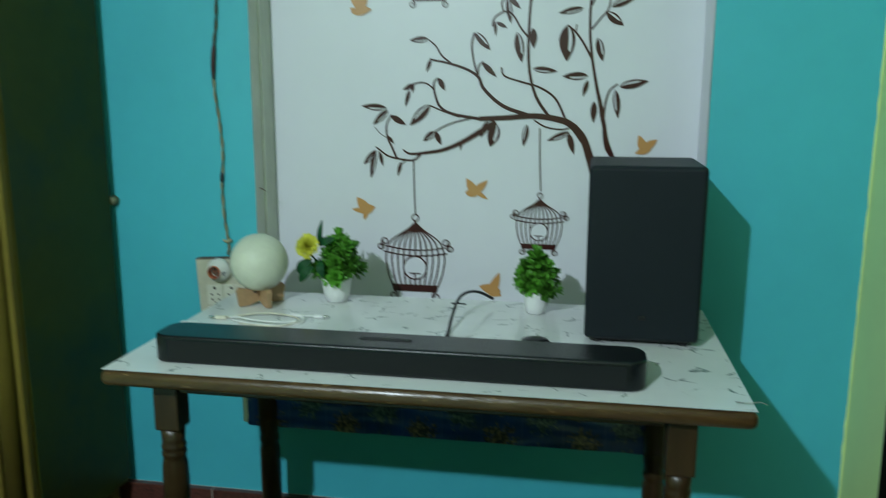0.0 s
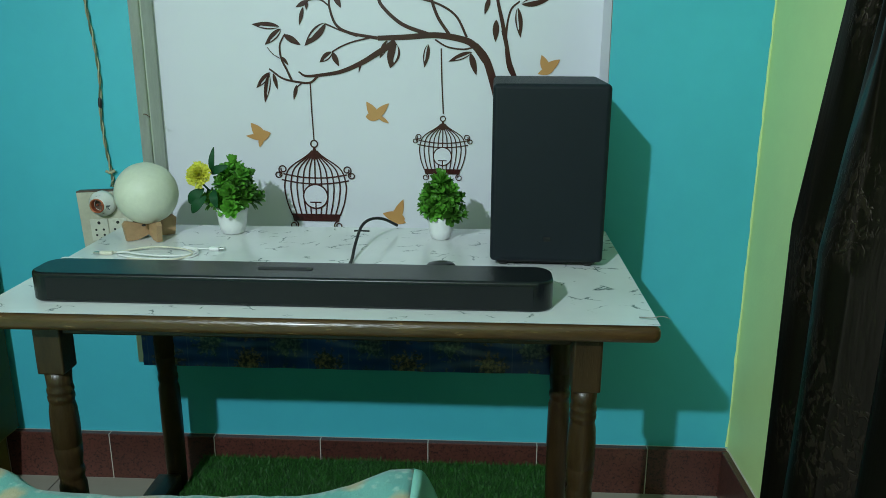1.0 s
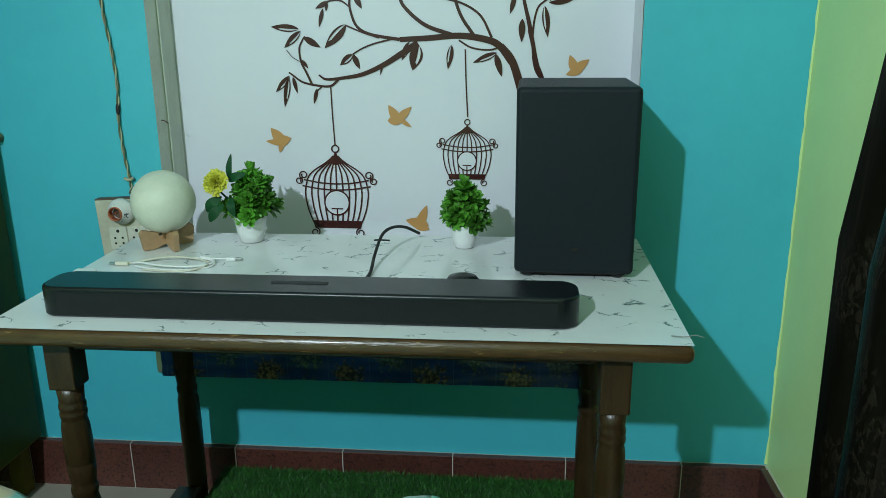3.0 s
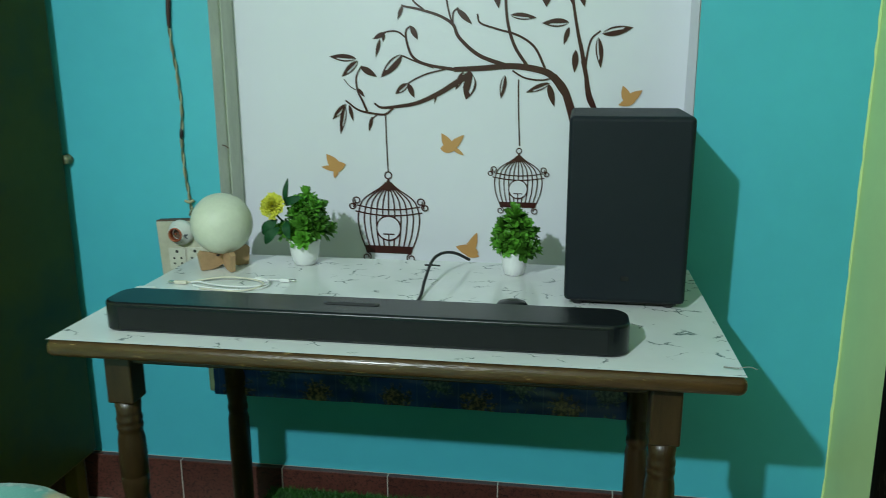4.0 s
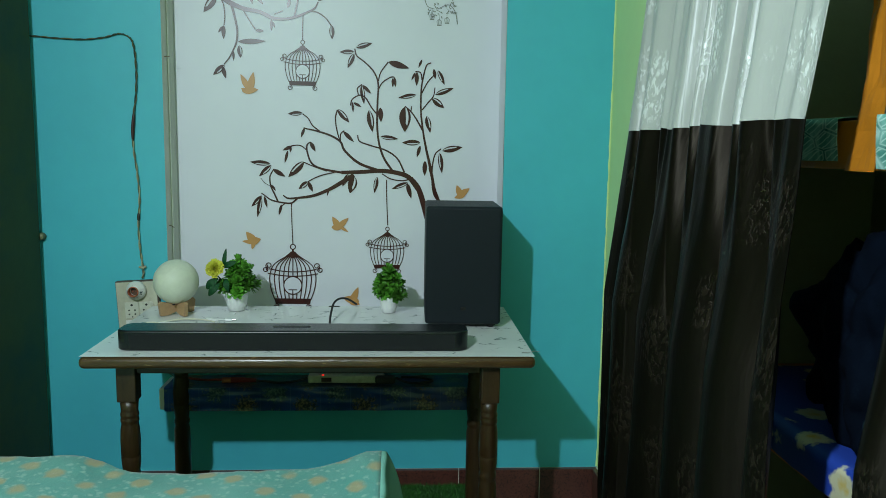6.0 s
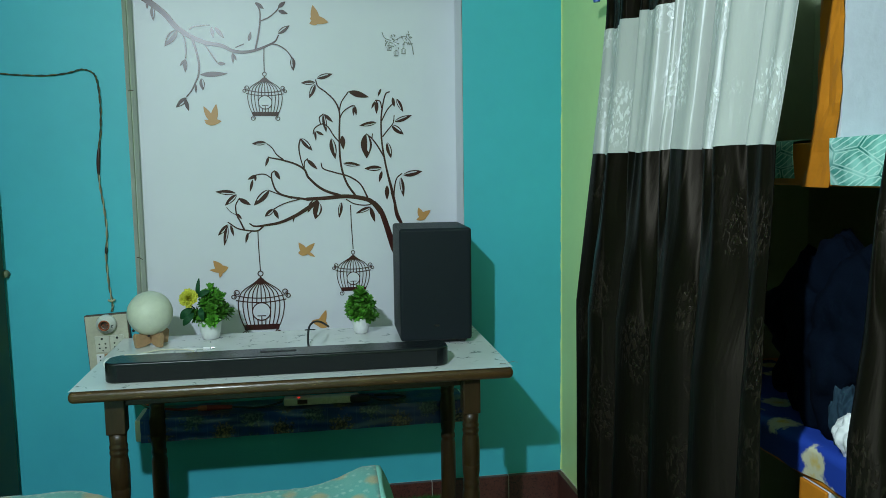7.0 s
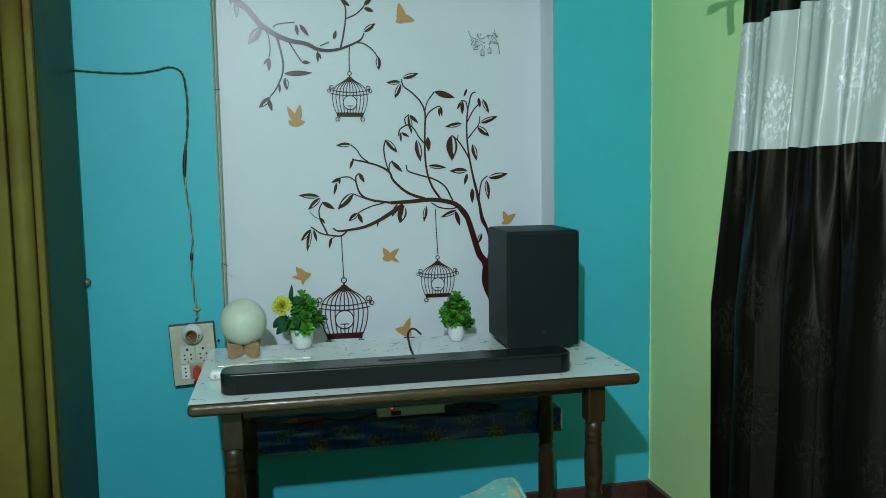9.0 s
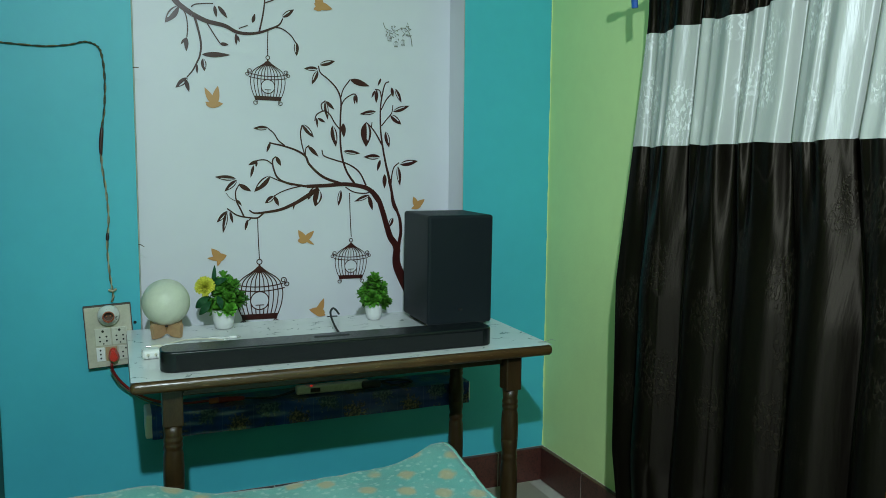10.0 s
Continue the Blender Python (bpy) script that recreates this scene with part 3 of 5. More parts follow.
def cage(x, z, width, height, tilt, label):
    """A birdcage decal: its ring at (x, z), its base height below."""
    c = thing("birdcage_decal", x, DECAL_Y - 0.0009, z, label, "wall decal", "birdcage decals on the board")
    c.rotation_euler[1] = radians(tilt)
    line = width * 0.0205
    r = width * 0.05

    def add(name, pts, w0, w1=None, lift=0.0, steps=6):
        bm = bmesh.new()
        ribbon(bm, pts, w0, w1 or w0, -lift, steps)
        part(name, bm, decal_brown, c)

    def circle(name, cx, cz, rad, w, turns=1.0, shrink=0.0, start=0.0, lift=0.0, sgn=1):
        n = int(20 * turns)
        add(name, [(cx + sgn * (rad * (1 - shrink * k / n)) * math.cos(start + 2 * math.pi * turns * k / n), cz + (rad * (1 - shrink * k / n)) * math.sin(start + 2 * math.pi * turns * k / n)) for k in range(n + 1)], w, lift=lift, steps=2)
    circle("ring", 0, 0, r, line)
    H, W = height, width / 2

    def reach(v):                      # half width of the cage at v, from apex 0 to base 1
        return float(np.interp(v, (0.0, 0.07, 0.16, 0.24, 0.32, 0.42, 0.56, 0.75, 0.90, 1.0), (0.02, 0.09, 0.34, 0.60, 0.78, 0.87, 0.92, 0.885, 0.78, 0.70)))
    for k in range(-5, 6):
        s = k / 5
        pts = [(s * W * reach(v), -r - H * v * 0.94) for v in (0.05, 0.10, 0.16, 0.24, 0.32, 0.42, 0.56, 0.68, 0.80, 0.90, 0.98)]
        add("bar", pts, line, lift=0.00002 * (k + 6))
    bm = bmesh.new()                   # the roof cap
    vs = [bm.verts.new((px * W, -0.0003, -r - pz * H)) for px, pz in ((-0.015, -0.01), (0.015, -0.01), (0.07, 0.06), (0.16, 0.11), (0.27, 0.145), (0.14, 0.145), (0.0, 0.165), (-0.14, 0.145), (-0.27, 0.145), (-0.16, 0.11), (-0.07, 0.06))]
    bm.faces.new(vs)
    part("cap", bm, decal_brown, c)
    for v in (0.36, 0.44):
        add("hoop", [(W * u * (0.86 + 0.6 * (v - 0.36)) * 1.10, -r - H * (v + 0.05 * (1 - u * u))) for u in (-1, -0.5, 0, 0.5, 1)], line, lift=0.0004)
    bm = bmesh.new()
    z1, z2 = -r - H * 0.90, -r - H
    bm.faces.new([bm.verts.new(p) for p in ((-W * 0.735, -0.0005, z1), (W * 0.735, -0.0005, z1), (W * 0.68, -0.0005, z2), (-W * 0.68, -0.0005, z2))])
    part("base", bm, decal_brown, c)
    bm = bmesh.new()                   # the cut-out in the middle shows the board
    bm.faces.new([bm.verts.new((W * 0.36 * math.cos(a * math.pi / 16), -0.00052, -r - H * 0.66 + W * 0.36 * math.sin(a * math.pi / 16))) for a in range(32)])
    part("cut_out", bm, panel_vinyl, c, "round white cut-out")
    circle("door", 0, -r - H * 0.66, W * 0.36, line * 1.1, lift=0.0006)
    add("perch", [(-W * 0.17, -r - H * 0.74), (W * 0.17, -r - H * 0.74)], line, lift=0.0007)
    add("perch_post", [(0, -r - H * 0.74), (0, -r - H * 0.84)], line, lift=0.0008)
    for sgn in (-1, 1):
        circle("scroll", sgn * W * 0.95, -r - H * 0.30, W * 0.13, line * 0.9, 1.3, 0.6, -1.3, 0.0006, sgn)
        circle("scroll", sgn * W * 1.09, -r - H * 0.37, W * 0.11, line * 0.9, 1.3, 0.6, 2.2, 0.0007, sgn)
        circle("foot", sgn * W * 0.67, -r - H * 1.06, W * 0.14, line * 0.9, 1.3, 0.6, 1.6, 0.0006, sgn)
    return c


mural_lower = thing("tree_decal", 0, 0, 0, "dark brown vinyl tree decal with curling leafy branches", "wall decal")
mural_upper = thing("branch_decal", 0, 0, 0, "dark brown vinyl branch decal hanging from the top corner", "wall decal")
branch(mural_lower, 0.0412, 0.0282, (0.220, 0.810), (0.198, 0.850), (0.176, 0.897), (0.170, 0.931), (0.173, 0.970))
branch(mural_lower, 0.0282, 0.0173, (0.175, 0.957), (0.166, 0.989), (0.147, 1.016), (0.134, 1.052), (0.115, 1.116), (0.096, 1.167), (0.069, 1.200))
branch(mural_lower, 0.0150, 0.0095, (0.177, 0.952), (0.182, 0.995), (0.189, 1.038), (0.185, 1.085), (0.174, 1.119), (0.159, 1.157))
branch(mural_lower, 0.0092, 0.0115, (0.170, 1.123), (0.157, 1.166), (0.149, 1.204), (0.141, 1.238))
branch(mural_lower, 0.0115, 0.0069, (0.145, 1.225), (0.137, 1.261), (0.128, 1.297), (0.120, 1.334))
branch(mural_lower, 0.0065, 0.0043, (0.178, 1.110), (0.157, 1.141), (0.149, 1.187), (0.149, 1.240), (0.159, 1.288), (0.181, 1.309))
branch(mural_lower, 0.0189, 0.0126, (0.098, 1.160), (0.066, 1.200), (0.030, 1.216), (-0.035, 1.225), (-0.110, 1.220), (-0.184, 1.217))
branch(mural_lower, 0.0078, 0.0042, (0.126, 1.308), (0.119, 1.340), (0.111, 1.388), (0.105, 1.442), (0.105, 1.517), (0.113, 1.570), (0.124, 1.608), (0.140, 1.617))

branch(mural_lower, 0.0084, 0.0042, (-0.184, 1.217), (-0.257, 1.230), (-0.292, 1.250), (-0.307, 1.288), (-0.308, 1.314), (-0.296, 1.326))
branch(mural_lower, 0.0042, 0.0034, (-0.319, 1.252), (-0.278, 1.235), (-0.237, 1.221))
branch(mural_lower, 0.0105, 0.0042, (-0.046, 1.225), (-0.120, 1.252), (-0.171, 1.296), (-0.187, 1.328), (-0.222, 1.350), (-0.273, 1.366), (-0.308, 1.373), (-0.320, 1.377))
branch(mural_lower, 0.0050, 0.0038, (-0.263, 1.366), (-0.287, 1.385), (-0.303, 1.410), (-0.323, 1.427))
branch(mural_lower, 0.0042, 0.0055, (-0.187, 1.324), (-0.200, 1.371), (-0.205, 1.413), (-0.198, 1.443))
branch(mural_lower, 0.0042, 0.0042, (-0.187, 1.328), (-0.186, 1.356), (-0.173, 1.369))
branch(mural_lower, 0.0042, 0.0042, (-0.309, 1.297), (-0.331, 1.312), (-0.358, 1.312), (-0.389, 1.300))
branch(mural_lower, 0.0063, 0.0042, (0.047, 1.220), (0.020, 1.271), (-0.022, 1.300), (-0.075, 1.316), (-0.117, 1.331), (-0.125, 1.353))
branch(mural_lower, 0.0084, 0.0042, (0.002, 1.226), (-0.029, 1.272), (-0.047, 1.326), (-0.054, 1.390), (-0.053, 1.475), (-0.051, 1.539), (-0.067, 1.581), (-0.098, 1.613), (-0.128, 1.636), (-0.136, 1.661))
branch(mural_lower, 0.0042, 0.0042, (-0.050, 1.518), (-0.036, 1.543), (-0.008, 1.562), (0.007, 1.564))
branch(mural_lower, 0.0042, 0.0042, (-0.051, 1.549), (-0.041, 1.581), (-0.015, 1.617))
branch(mural_lower, 0.0050, 0.0042, (-0.054, 1.429), (-0.075, 1.454), (-0.095, 1.486), (-0.116, 1.497), (-0.144, 1.482), (-0.151, 1.459))
branch(mural_lower, 0.0042, 0.0042, (-0.122, 1.497), (-0.126, 1.520), (-0.110, 1.535))
branch(mural_lower, 0.0063, 0.0042, (0.114, 1.371), (0.089, 1.414), (0.068, 1.442), (0.047, 1.460))
branch(mural_lower, 0.0042, 0.0032, (0.068, 1.440), (0.071, 1.461))
branch(mural_lower, 0.0046, 0.0034, (0.109, 1.448), (0.130, 1.474), (0.150, 1.499), (0.155, 1.529))
branch(mural_lower, 0.0046, 0.0042, (0.107, 1.508), (0.129, 1.549), (0.154, 1.576))
branch(mural_lower, 0.0042, 0.0042, (0.108, 1.555), (0.102, 1.581), (0.083, 1.585))
branch(mural_lower, 0.0168, 0.0042, (-0.138, 1.208), (-0.186, 1.179), (-0.229, 1.154), (-0.282, 1.132), (-0.334, 1.123), (-0.376, 1.120), (-0.396, 1.131))
branch(mural_lower, 0.0063, 0.0042, (-0.345, 1.119), (-0.366, 1.103), (-0.397, 1.104), (-0.438, 1.113), (-0.464, 1.131), (-0.474, 1.138))
branch(mural_lower, 0.0063, 0.0034, (-0.414, 1.106), (-0.427, 1.136), (-0.440, 1.164), (-0.443, 1.196), (-0.434, 1.217), (-0.427, 1.227))
branch(mural_lower, 0.0021, 0.0021, (-0.444, 1.165), (-0.462, 1.176), (-0.476, 1.193))
branch(mural_lower, 0.0042, 0.0038, (-0.205, 1.218), (-0.248, 1.208), (-0.280, 1.196), (-0.305, 1.182))
branch(mural_lower, 0.0042, 0.0042, (-0.035, 1.214), (-0.003, 1.196), (0.040, 1.190), (0.073, 1.198))
branch(mural_lower, 0.0034, 0.0034, (-0.387, 1.103), (-0.402, 1.089), (-0.407, 1.068))
branch(mural_lower, 0.0034, 0.0034, (-0.366, 1.103), (-0.365, 1.034), (-0.362, 0.952))
branch(mural_lower, 0.0034, 0.0034, (-0.019, 1.192), (-0.017, 1.109), (-0.013, 1.024))
leaves(mural_lower, (-0.131, 1.665, -0.072, 1.682, 0.0189), (-0.138, 1.650, -0.190, 1.648, 0.0168), (-0.138, 1.644, -0.161, 1.592, 0.0189), (-0.015, 1.617, 0.061, 1.596, 0.0231), (0.007, 1.564, 0.012, 1.528, 0.0105), (0.001, 1.560, 0.002, 1.526, 0.0084), (-0.111, 1.533, -0.102, 1.465, 0.0168), (-0.108, 1.533, -0.076, 1.503, 0.0126), (-0.140, 1.470, -0.111, 1.455, 0.0105), (-0.144, 1.472, -0.141, 1.434, 0.0084), (-0.084, 1.444, -0.071, 1.365, 0.0252), (-0.043, 1.454, -0.040, 1.401, 0.0189))
leaves(mural_lower, (-0.197, 1.445, -0.155, 1.398, 0.0210), (-0.177, 1.366, -0.138, 1.328, 0.0147), (-0.042, 1.349, 0.024, 1.342, 0.0168), (0.047, 1.460, 0.047, 1.367, 0.0420), (0.087, 1.502, 0.022, 1.490, 0.0168), (0.089, 1.583, 0.088, 1.534, 0.0147), (0.083, 1.581, 0.069, 1.553, 0.0084), (0.150, 1.596, 0.156, 1.559, 0.0126), (0.165, 1.591, 0.190, 1.540, 0.0168), (0.156, 1.504, 0.223, 1.529, 0.0189), (0.145, 1.491, 0.190, 1.456, 0.0231), (0.107, 1.628, 0.094, 1.598, 0.0084))
leaves(mural_lower, (0.126, 1.427, 0.140, 1.366, 0.0210), (0.104, 1.330, 0.037, 1.329, 0.0210), (0.104, 1.319, 0.092, 1.276, 0.0126), (0.122, 1.264, 0.121, 1.208, 0.0168), (0.185, 1.302, 0.260, 1.316, 0.0231), (0.176, 1.294, 0.185, 1.219, 0.0189), (-0.323, 1.429, -0.376, 1.426, 0.0168), (-0.316, 1.377, -0.330, 1.341, 0.0105), (-0.362, 1.310, -0.396, 1.294, 0.0126), (-0.366, 1.308, -0.369, 1.287, 0.0084), (-0.377, 1.294, -0.389, 1.248, 0.0105), (-0.296, 1.326, -0.278, 1.292, 0.0147))
leaves(mural_lower, (-0.441, 1.245, -0.514, 1.251, 0.0189), (-0.437, 1.240, -0.482, 1.199, 0.0189), (-0.319, 1.255, -0.377, 1.197, 0.0273), (-0.431, 1.225, -0.387, 1.199, 0.0168), (-0.305, 1.182, -0.339, 1.155, 0.0189), (-0.305, 1.182, -0.288, 1.145, 0.0147), (-0.159, 1.212, -0.180, 1.166, 0.0168), (-0.136, 1.203, -0.153, 1.141, 0.0336), (-0.053, 1.203, -0.063, 1.143, 0.0168), (-0.228, 1.163, -0.236, 1.129, 0.0063), (0.061, 1.183, -0.000, 1.159, 0.0168), (0.057, 1.181, 0.073, 1.124, 0.0168))
leaves(mural_lower, (-0.472, 1.129, -0.511, 1.088, 0.0168), (-0.475, 1.125, -0.490, 1.049, 0.0168), (-0.464, 1.127, -0.454, 1.084, 0.0105), (-0.402, 1.097, -0.412, 1.057, 0.0105), (-0.438, 1.169, -0.422, 1.147, 0.0084), (0.156, 1.095, 0.139, 1.056, 0.0168))
branch(mural_upper, 0.0231, 0.0168, (-0.758, 1.960), (-0.708, 1.926), (-0.662, 1.889), (-0.625, 1.844), (-0.578, 1.811))
branch(mural_upper, 0.0168, 0.0042, (-0.578, 1.811), (-0.530, 1.791), (-0.470, 1.780), (-0.431, 1.762), (-0.391, 1.758), (-0.350, 1.765), (-0.309, 1.781), (-0.278, 1.798), (-0.265, 1.821))
branch(mural_upper, 0.0042, 0.0042, (-0.610, 1.828), (-0.598, 1.804), (-0.594, 1.764), (-0.597, 1.732))
branch(mural_upper, 0.0084, 0.0042, (-0.572, 1.809), (-0.560, 1.764), (-0.551, 1.714), (-0.555, 1.674), (-0.566, 1.647), (-0.581, 1.619), (-0.600, 1.596))
branch(mural_upper, 0.0042, 0.0042, (-0.533, 1.791), (-0.517, 1.765), (-0.502, 1.741), (-0.487, 1.719))
branch(mural_upper, 0.0042, 0.0034, (-0.581, 1.835), (-0.566, 1.845), (-0.527, 1.851), (-0.507, 1.852))
branch(mural_upper, 0.0063, 0.0042, (-0.350, 1.767), (-0.338, 1.818), (-0.330, 1.869), (-0.330, 1.909), (-0.344, 1.933))
branch(mural_upper, 0.0042, 0.0042, (-0.330, 1.869), (-0.295, 1.885), (-0.267, 1.910), (-0.259, 1.927))
branch(mural_upper, 0.0042, 0.0042, (-0.299, 1.788), (-0.268, 1.784), (-0.238, 1.764), (-0.218, 1.737))
branch(mural_upper, 0.0034, 0.0034, (-0.421, 1.774), (-0.390, 1.787))
branch(mural_upper, 0.0034, 0.0034, (-0.319, 1.773), (-0.321, 1.730), (-0.321, 1.685))
leaves(mural_upper, (-0.703, 1.916, -0.702, 1.863, 0.0168), (-0.720, 1.926, -0.721, 1.904, 0.0084), (-0.622, 1.834, -0.668, 1.775, 0.0294), (-0.599, 1.732, -0.600, 1.683, 0.0147), (-0.602, 1.728, -0.618, 1.706, 0.0084), (-0.549, 1.676, -0.451, 1.680, 0.0189), (-0.545, 1.663, -0.541, 1.619, 0.0189), (-0.598, 1.594, -0.639, 1.558, 0.0210), (-0.606, 1.590, -0.594, 1.545, 0.0147), (-0.566, 1.643, -0.566, 1.608, 0.0084), (-0.487, 1.717, -0.457, 1.715, 0.0126), (-0.503, 1.846, -0.497, 1.806, 0.0126))
leaves(mural_upper, (-0.491, 1.846, -0.459, 1.806, 0.0147), (-0.373, 1.797, -0.364, 1.830, 0.0126), (-0.431, 1.756, -0.431, 1.715, 0.0105), (-0.428, 1.750, -0.419, 1.727, 0.0084), (-0.345, 1.935, -0.314, 1.913, 0.0147), (-0.263, 1.919, -0.236, 1.941, 0.0147), (-0.263, 1.908, -0.229, 1.897, 0.0147), (-0.267, 1.825, -0.224, 1.856, 0.0189), (-0.218, 1.741, -0.216, 1.691, 0.0189))
cage(-0.362, 0.941, 0.185, 0.205, 0.5, "large dark brown birdcage decal above the marble tabletop")
cage(-0.014, 1.011, 0.135, 0.142, 0.5, "small dark brown birdcage decal behind a potted plant")
cage(-0.321, 1.679, 0.135, 0.145, 0.5, "dark brown birdcage decal hanging from the upper branch")


def orange_mark(x, z, *lobes):
    """A plain orange shape of pointed lobes, each from and to a place in millimetres, with its width."""
    c = thing("orange_decal", x, DECAL_Y - 0.0012, z, "small plain orange vinyl shape stuck on the white board", "wall decal", "orange decals on the board")
    for k, (x0, z0, x1, z1, w) in enumerate(lobes):
        ob = new("lobe", LEAVES[1].copy())
        ob.data.materials[0] = decal_orange
        ob.parent = c
        l = math.hypot(x1 - x0, z1 - z0) / 1000
        ob.matrix_basis = Matrix.Translation((x0 / 1000, -0.0002 * k, z0 / 1000)) @ Matrix.Rotation(-math.atan2(z1 - z0, x1 - x0), 4, "Y") @ Matrix.Translation((-0.16 * l, 0, 0)) @ Matrix.Diagonal((1.18 * l, 1, 1.25 * w / 1000, 1))


orange_mark(-0.518, 1.523, (8, -16, 21, 47, 20), (2, -10, -24, 39, 17), (-13, -19, 37, -14, 20), (-5, -19, -23, -10, 9))
orange_mark(-0.511, 0.960, (10, -3, -20, 35, 23), (12, -4, -35, 1, 13), (-6, -2, 32, 9, 24), (7, -4, 0, -29, 11))
orange_mark(-0.187, 1.022, (-8, -7, 29, 28, 17), (-6, -7, -30, 32, 19), (-27, -7, 12, -6, 19), (1, -6, 29, -24, 9))
orange_mark(-0.140, 0.748, (-4, -14, 18, 43, 20), (14, -10, -38, 3, 24), (-13, -9, 24, -22, 19), (7, -6, -9, 14, 8))
orange_mark(-0.127, 1.881, (0, -12, -12, 48, 24), (-14, 0, 44, -12, 23), (5, -9, -25, -18, 18))
orange_mark(0.261, 1.145, (-8, -6, 27, 20, 18), (-6, -7, -20, 31, 18), (8, -4, -28, -16, 16))

# the small printed emblem near the board's corner
emblem = thing("emblem_decal", 0.175, DECAL_Y - 0.0010, 1.80, "small grey printed emblem of twigs and dots on the board", "wall decal")
rng = random.Random(4)
bm = bmesh.new()
ribbon(bm, [(0.058, -0.045), (0.052, -0.01), (0.040, 0.012), (0.020, 0.022), (-0.015, 0.006)], 0.0035, 0.0015, 0.0)
ribbon(bm, [(-0.060, 0.036), (-0.050, 0.015), (-0.025, 0.006)], 0.003, 0.0015, -0.0002)
ribbon(bm, [(-0.020, 0.004), (-0.004, -0.004), (0.004, -0.010)], 0.002, 0.001, -0.0002)
ribbon(bm, [(0.050, -0.005), (0.030, 0.000), (0.018, 0.010)], 0.002, 0.001, -0.0004)
part("twig", bm, decal_grey, emblem)
for cx, cz in ((-0.034, -0.022), (-0.008, -0.042), (0.020, -0.034)):
    bm = bmesh.new()
    ribbon(bm, [(cx, cz + 0.030), (cx, cz + 0.012)], 0.001, 0.001, 0.0)
    for px in (-0.008, -0.003, 0.003, 0.008):
        ribbon(bm, [(cx, cz + 0.013), (cx + px, cz + 0.006), (cx + px * 0.8, cz - 0.007)], 0.0013, 0.0013, 0.0)
    ribbon(bm, [(cx - 0.008, cz - 0.008), (cx + 0.008, cz - 0.008)], 0.003, 0.003, -0.0002)
    part("printed_cage", bm, decal_grey, emblem)
for k in range(46):
    u = rng.uniform(-1, 1)
    x, z = 0.052 * u, rng.uniform(-0.012, 0.036) - (0.01 if u < 0 else 0)
    ob = new("speck", LEAVES[1].copy() if k == 0 else speck_mesh)
    speck_mesh = ob.data
    speck_mesh.materials[0] = decal_grey
    ob.parent = emblem
    ob.matrix_basis = Matrix.Translation((x, -0.0003, z)) @ Matrix.Rotation(rng.uniform(0, 6), 4, "Y") @ Matrix.Diagonal((rng.uniform(0.005, 0.011), 1, 0.0035, 1))

# ---- built-in cupboard behind the curtains ----
post_up = thing("cupboard_post", EAST, 0.455, 1.28, "upright cupboard divider with orange front and whitewashed side", "cupboard divider", kind="structure")
bm = sheet(6, 40, lambda u, v: (EAST - 0.004 + 0.004 * noise.noise((u * 3, v * 22, 1)), (0.474 + 0.040 * max(0, 1 - v * 6)) + (0.408 - 0.474 - 0.015 * max(0, 1 - v * 6)) * u + 0.004 * noise.noise((u, v * 14, 5)), 1.28 + 0.868 * v))
fr = part("front", bm, orange_paint, None, "orange painted front edge")
fr.parent, fr.matrix_parent_inverse = post_up, post_up.matrix_world.inverted()
bm = box(bmesh.new(), (EAST + 0.002, 0.412, 1.366), (EAST + 0.415, 0.470, 2.145))
fr = part("body", bm, rough_white, None, "rough whitewashed plaster side")
fr.parent, fr.matrix_parent_inverse = post_up, post_up.matrix_world.inverted()
post_low = thing("cupboard_post", EAST, 0.455, 0, "lower cupboard divider with orange front edge", "cupboard divider", kind="structure")
for nm, lo, hi, mt in (("front", (EAST - 0.003, 0.410, 0.004), (EAST + 0.004, 0.490, 0.708), orange_paint), ("body", (EAST + 0.0045, 0.408, 0.004), (EAST + 0.415, 0.492, 0.708), rough_white)):
    fr = part(nm, a_box(lo, hi, 0.002), mt)
    fr.parent, fr.matrix_parent_inverse = post_low, post_low.matrix_world.inverted()
for z0, z1, nm in ((1.282, 1.364, "upper"), (0.712, 0.784, "lower")):
    tagged(part("cupboard_shelf", a_box((EAST + 0.001, ALCOVE[0] + 0.002, z0), (EAST + 0.418, ALCOVE[1] - 0.002, z1), 0.003), orange_paint), "orange edged concrete cupboard shelf", "shelf", kind="structure")


def liner(y0, y1, z, drop, material, label, wave, rise=0.0):
    """A cloth laid on a shelf that hangs over its front edge."""
    def at(u, v):
        y = y0 + (y1 - y0) * u
        s = v * 0.36 - drop
        w = wave * noise.noise((y * 13, v * 3, z))
        if s < 0:
            return (EAST - 0.007 + w * 0.8 - 0.004 * math.sin(v * 9), y, z + 0.006 + s + 0.3 * w + rise * u * (s / drop) * 0.5)
        return (EAST - 0.004 + s, y, z + 0.006 + abs(w) * 0.5)
    ob = part("shelf_liner", sheet(40, 30, at), material, smooth=True)
    thicken(ob, 0.0015)
    return tagged(ob, label, "shelf liner", "shelf liners")


liner(0.425, -0.75, 1.364, 0.085, leaf_print, "sea-green leaf printed plastic liner hanging over a shelf", 0.006)
liner(1.05, 0.535, 1.364, 0.075, leaf_print, "sea-green leaf printed liner on the shelf behind the curtain", 0.006)
liner(1.05, -0.75, 0.784, 0.066, floral_blue, "bright blue flowered cloth draped over the lower shelf", 0.01)
tagged(part("storage_box", a_box((EAST + 0.25, 0.54, 1.372), (EAST + 0.36, 0.60, 1.56), 0.004), ply_wood), "brown cardboard box standing on the cupboard shelf", "box")


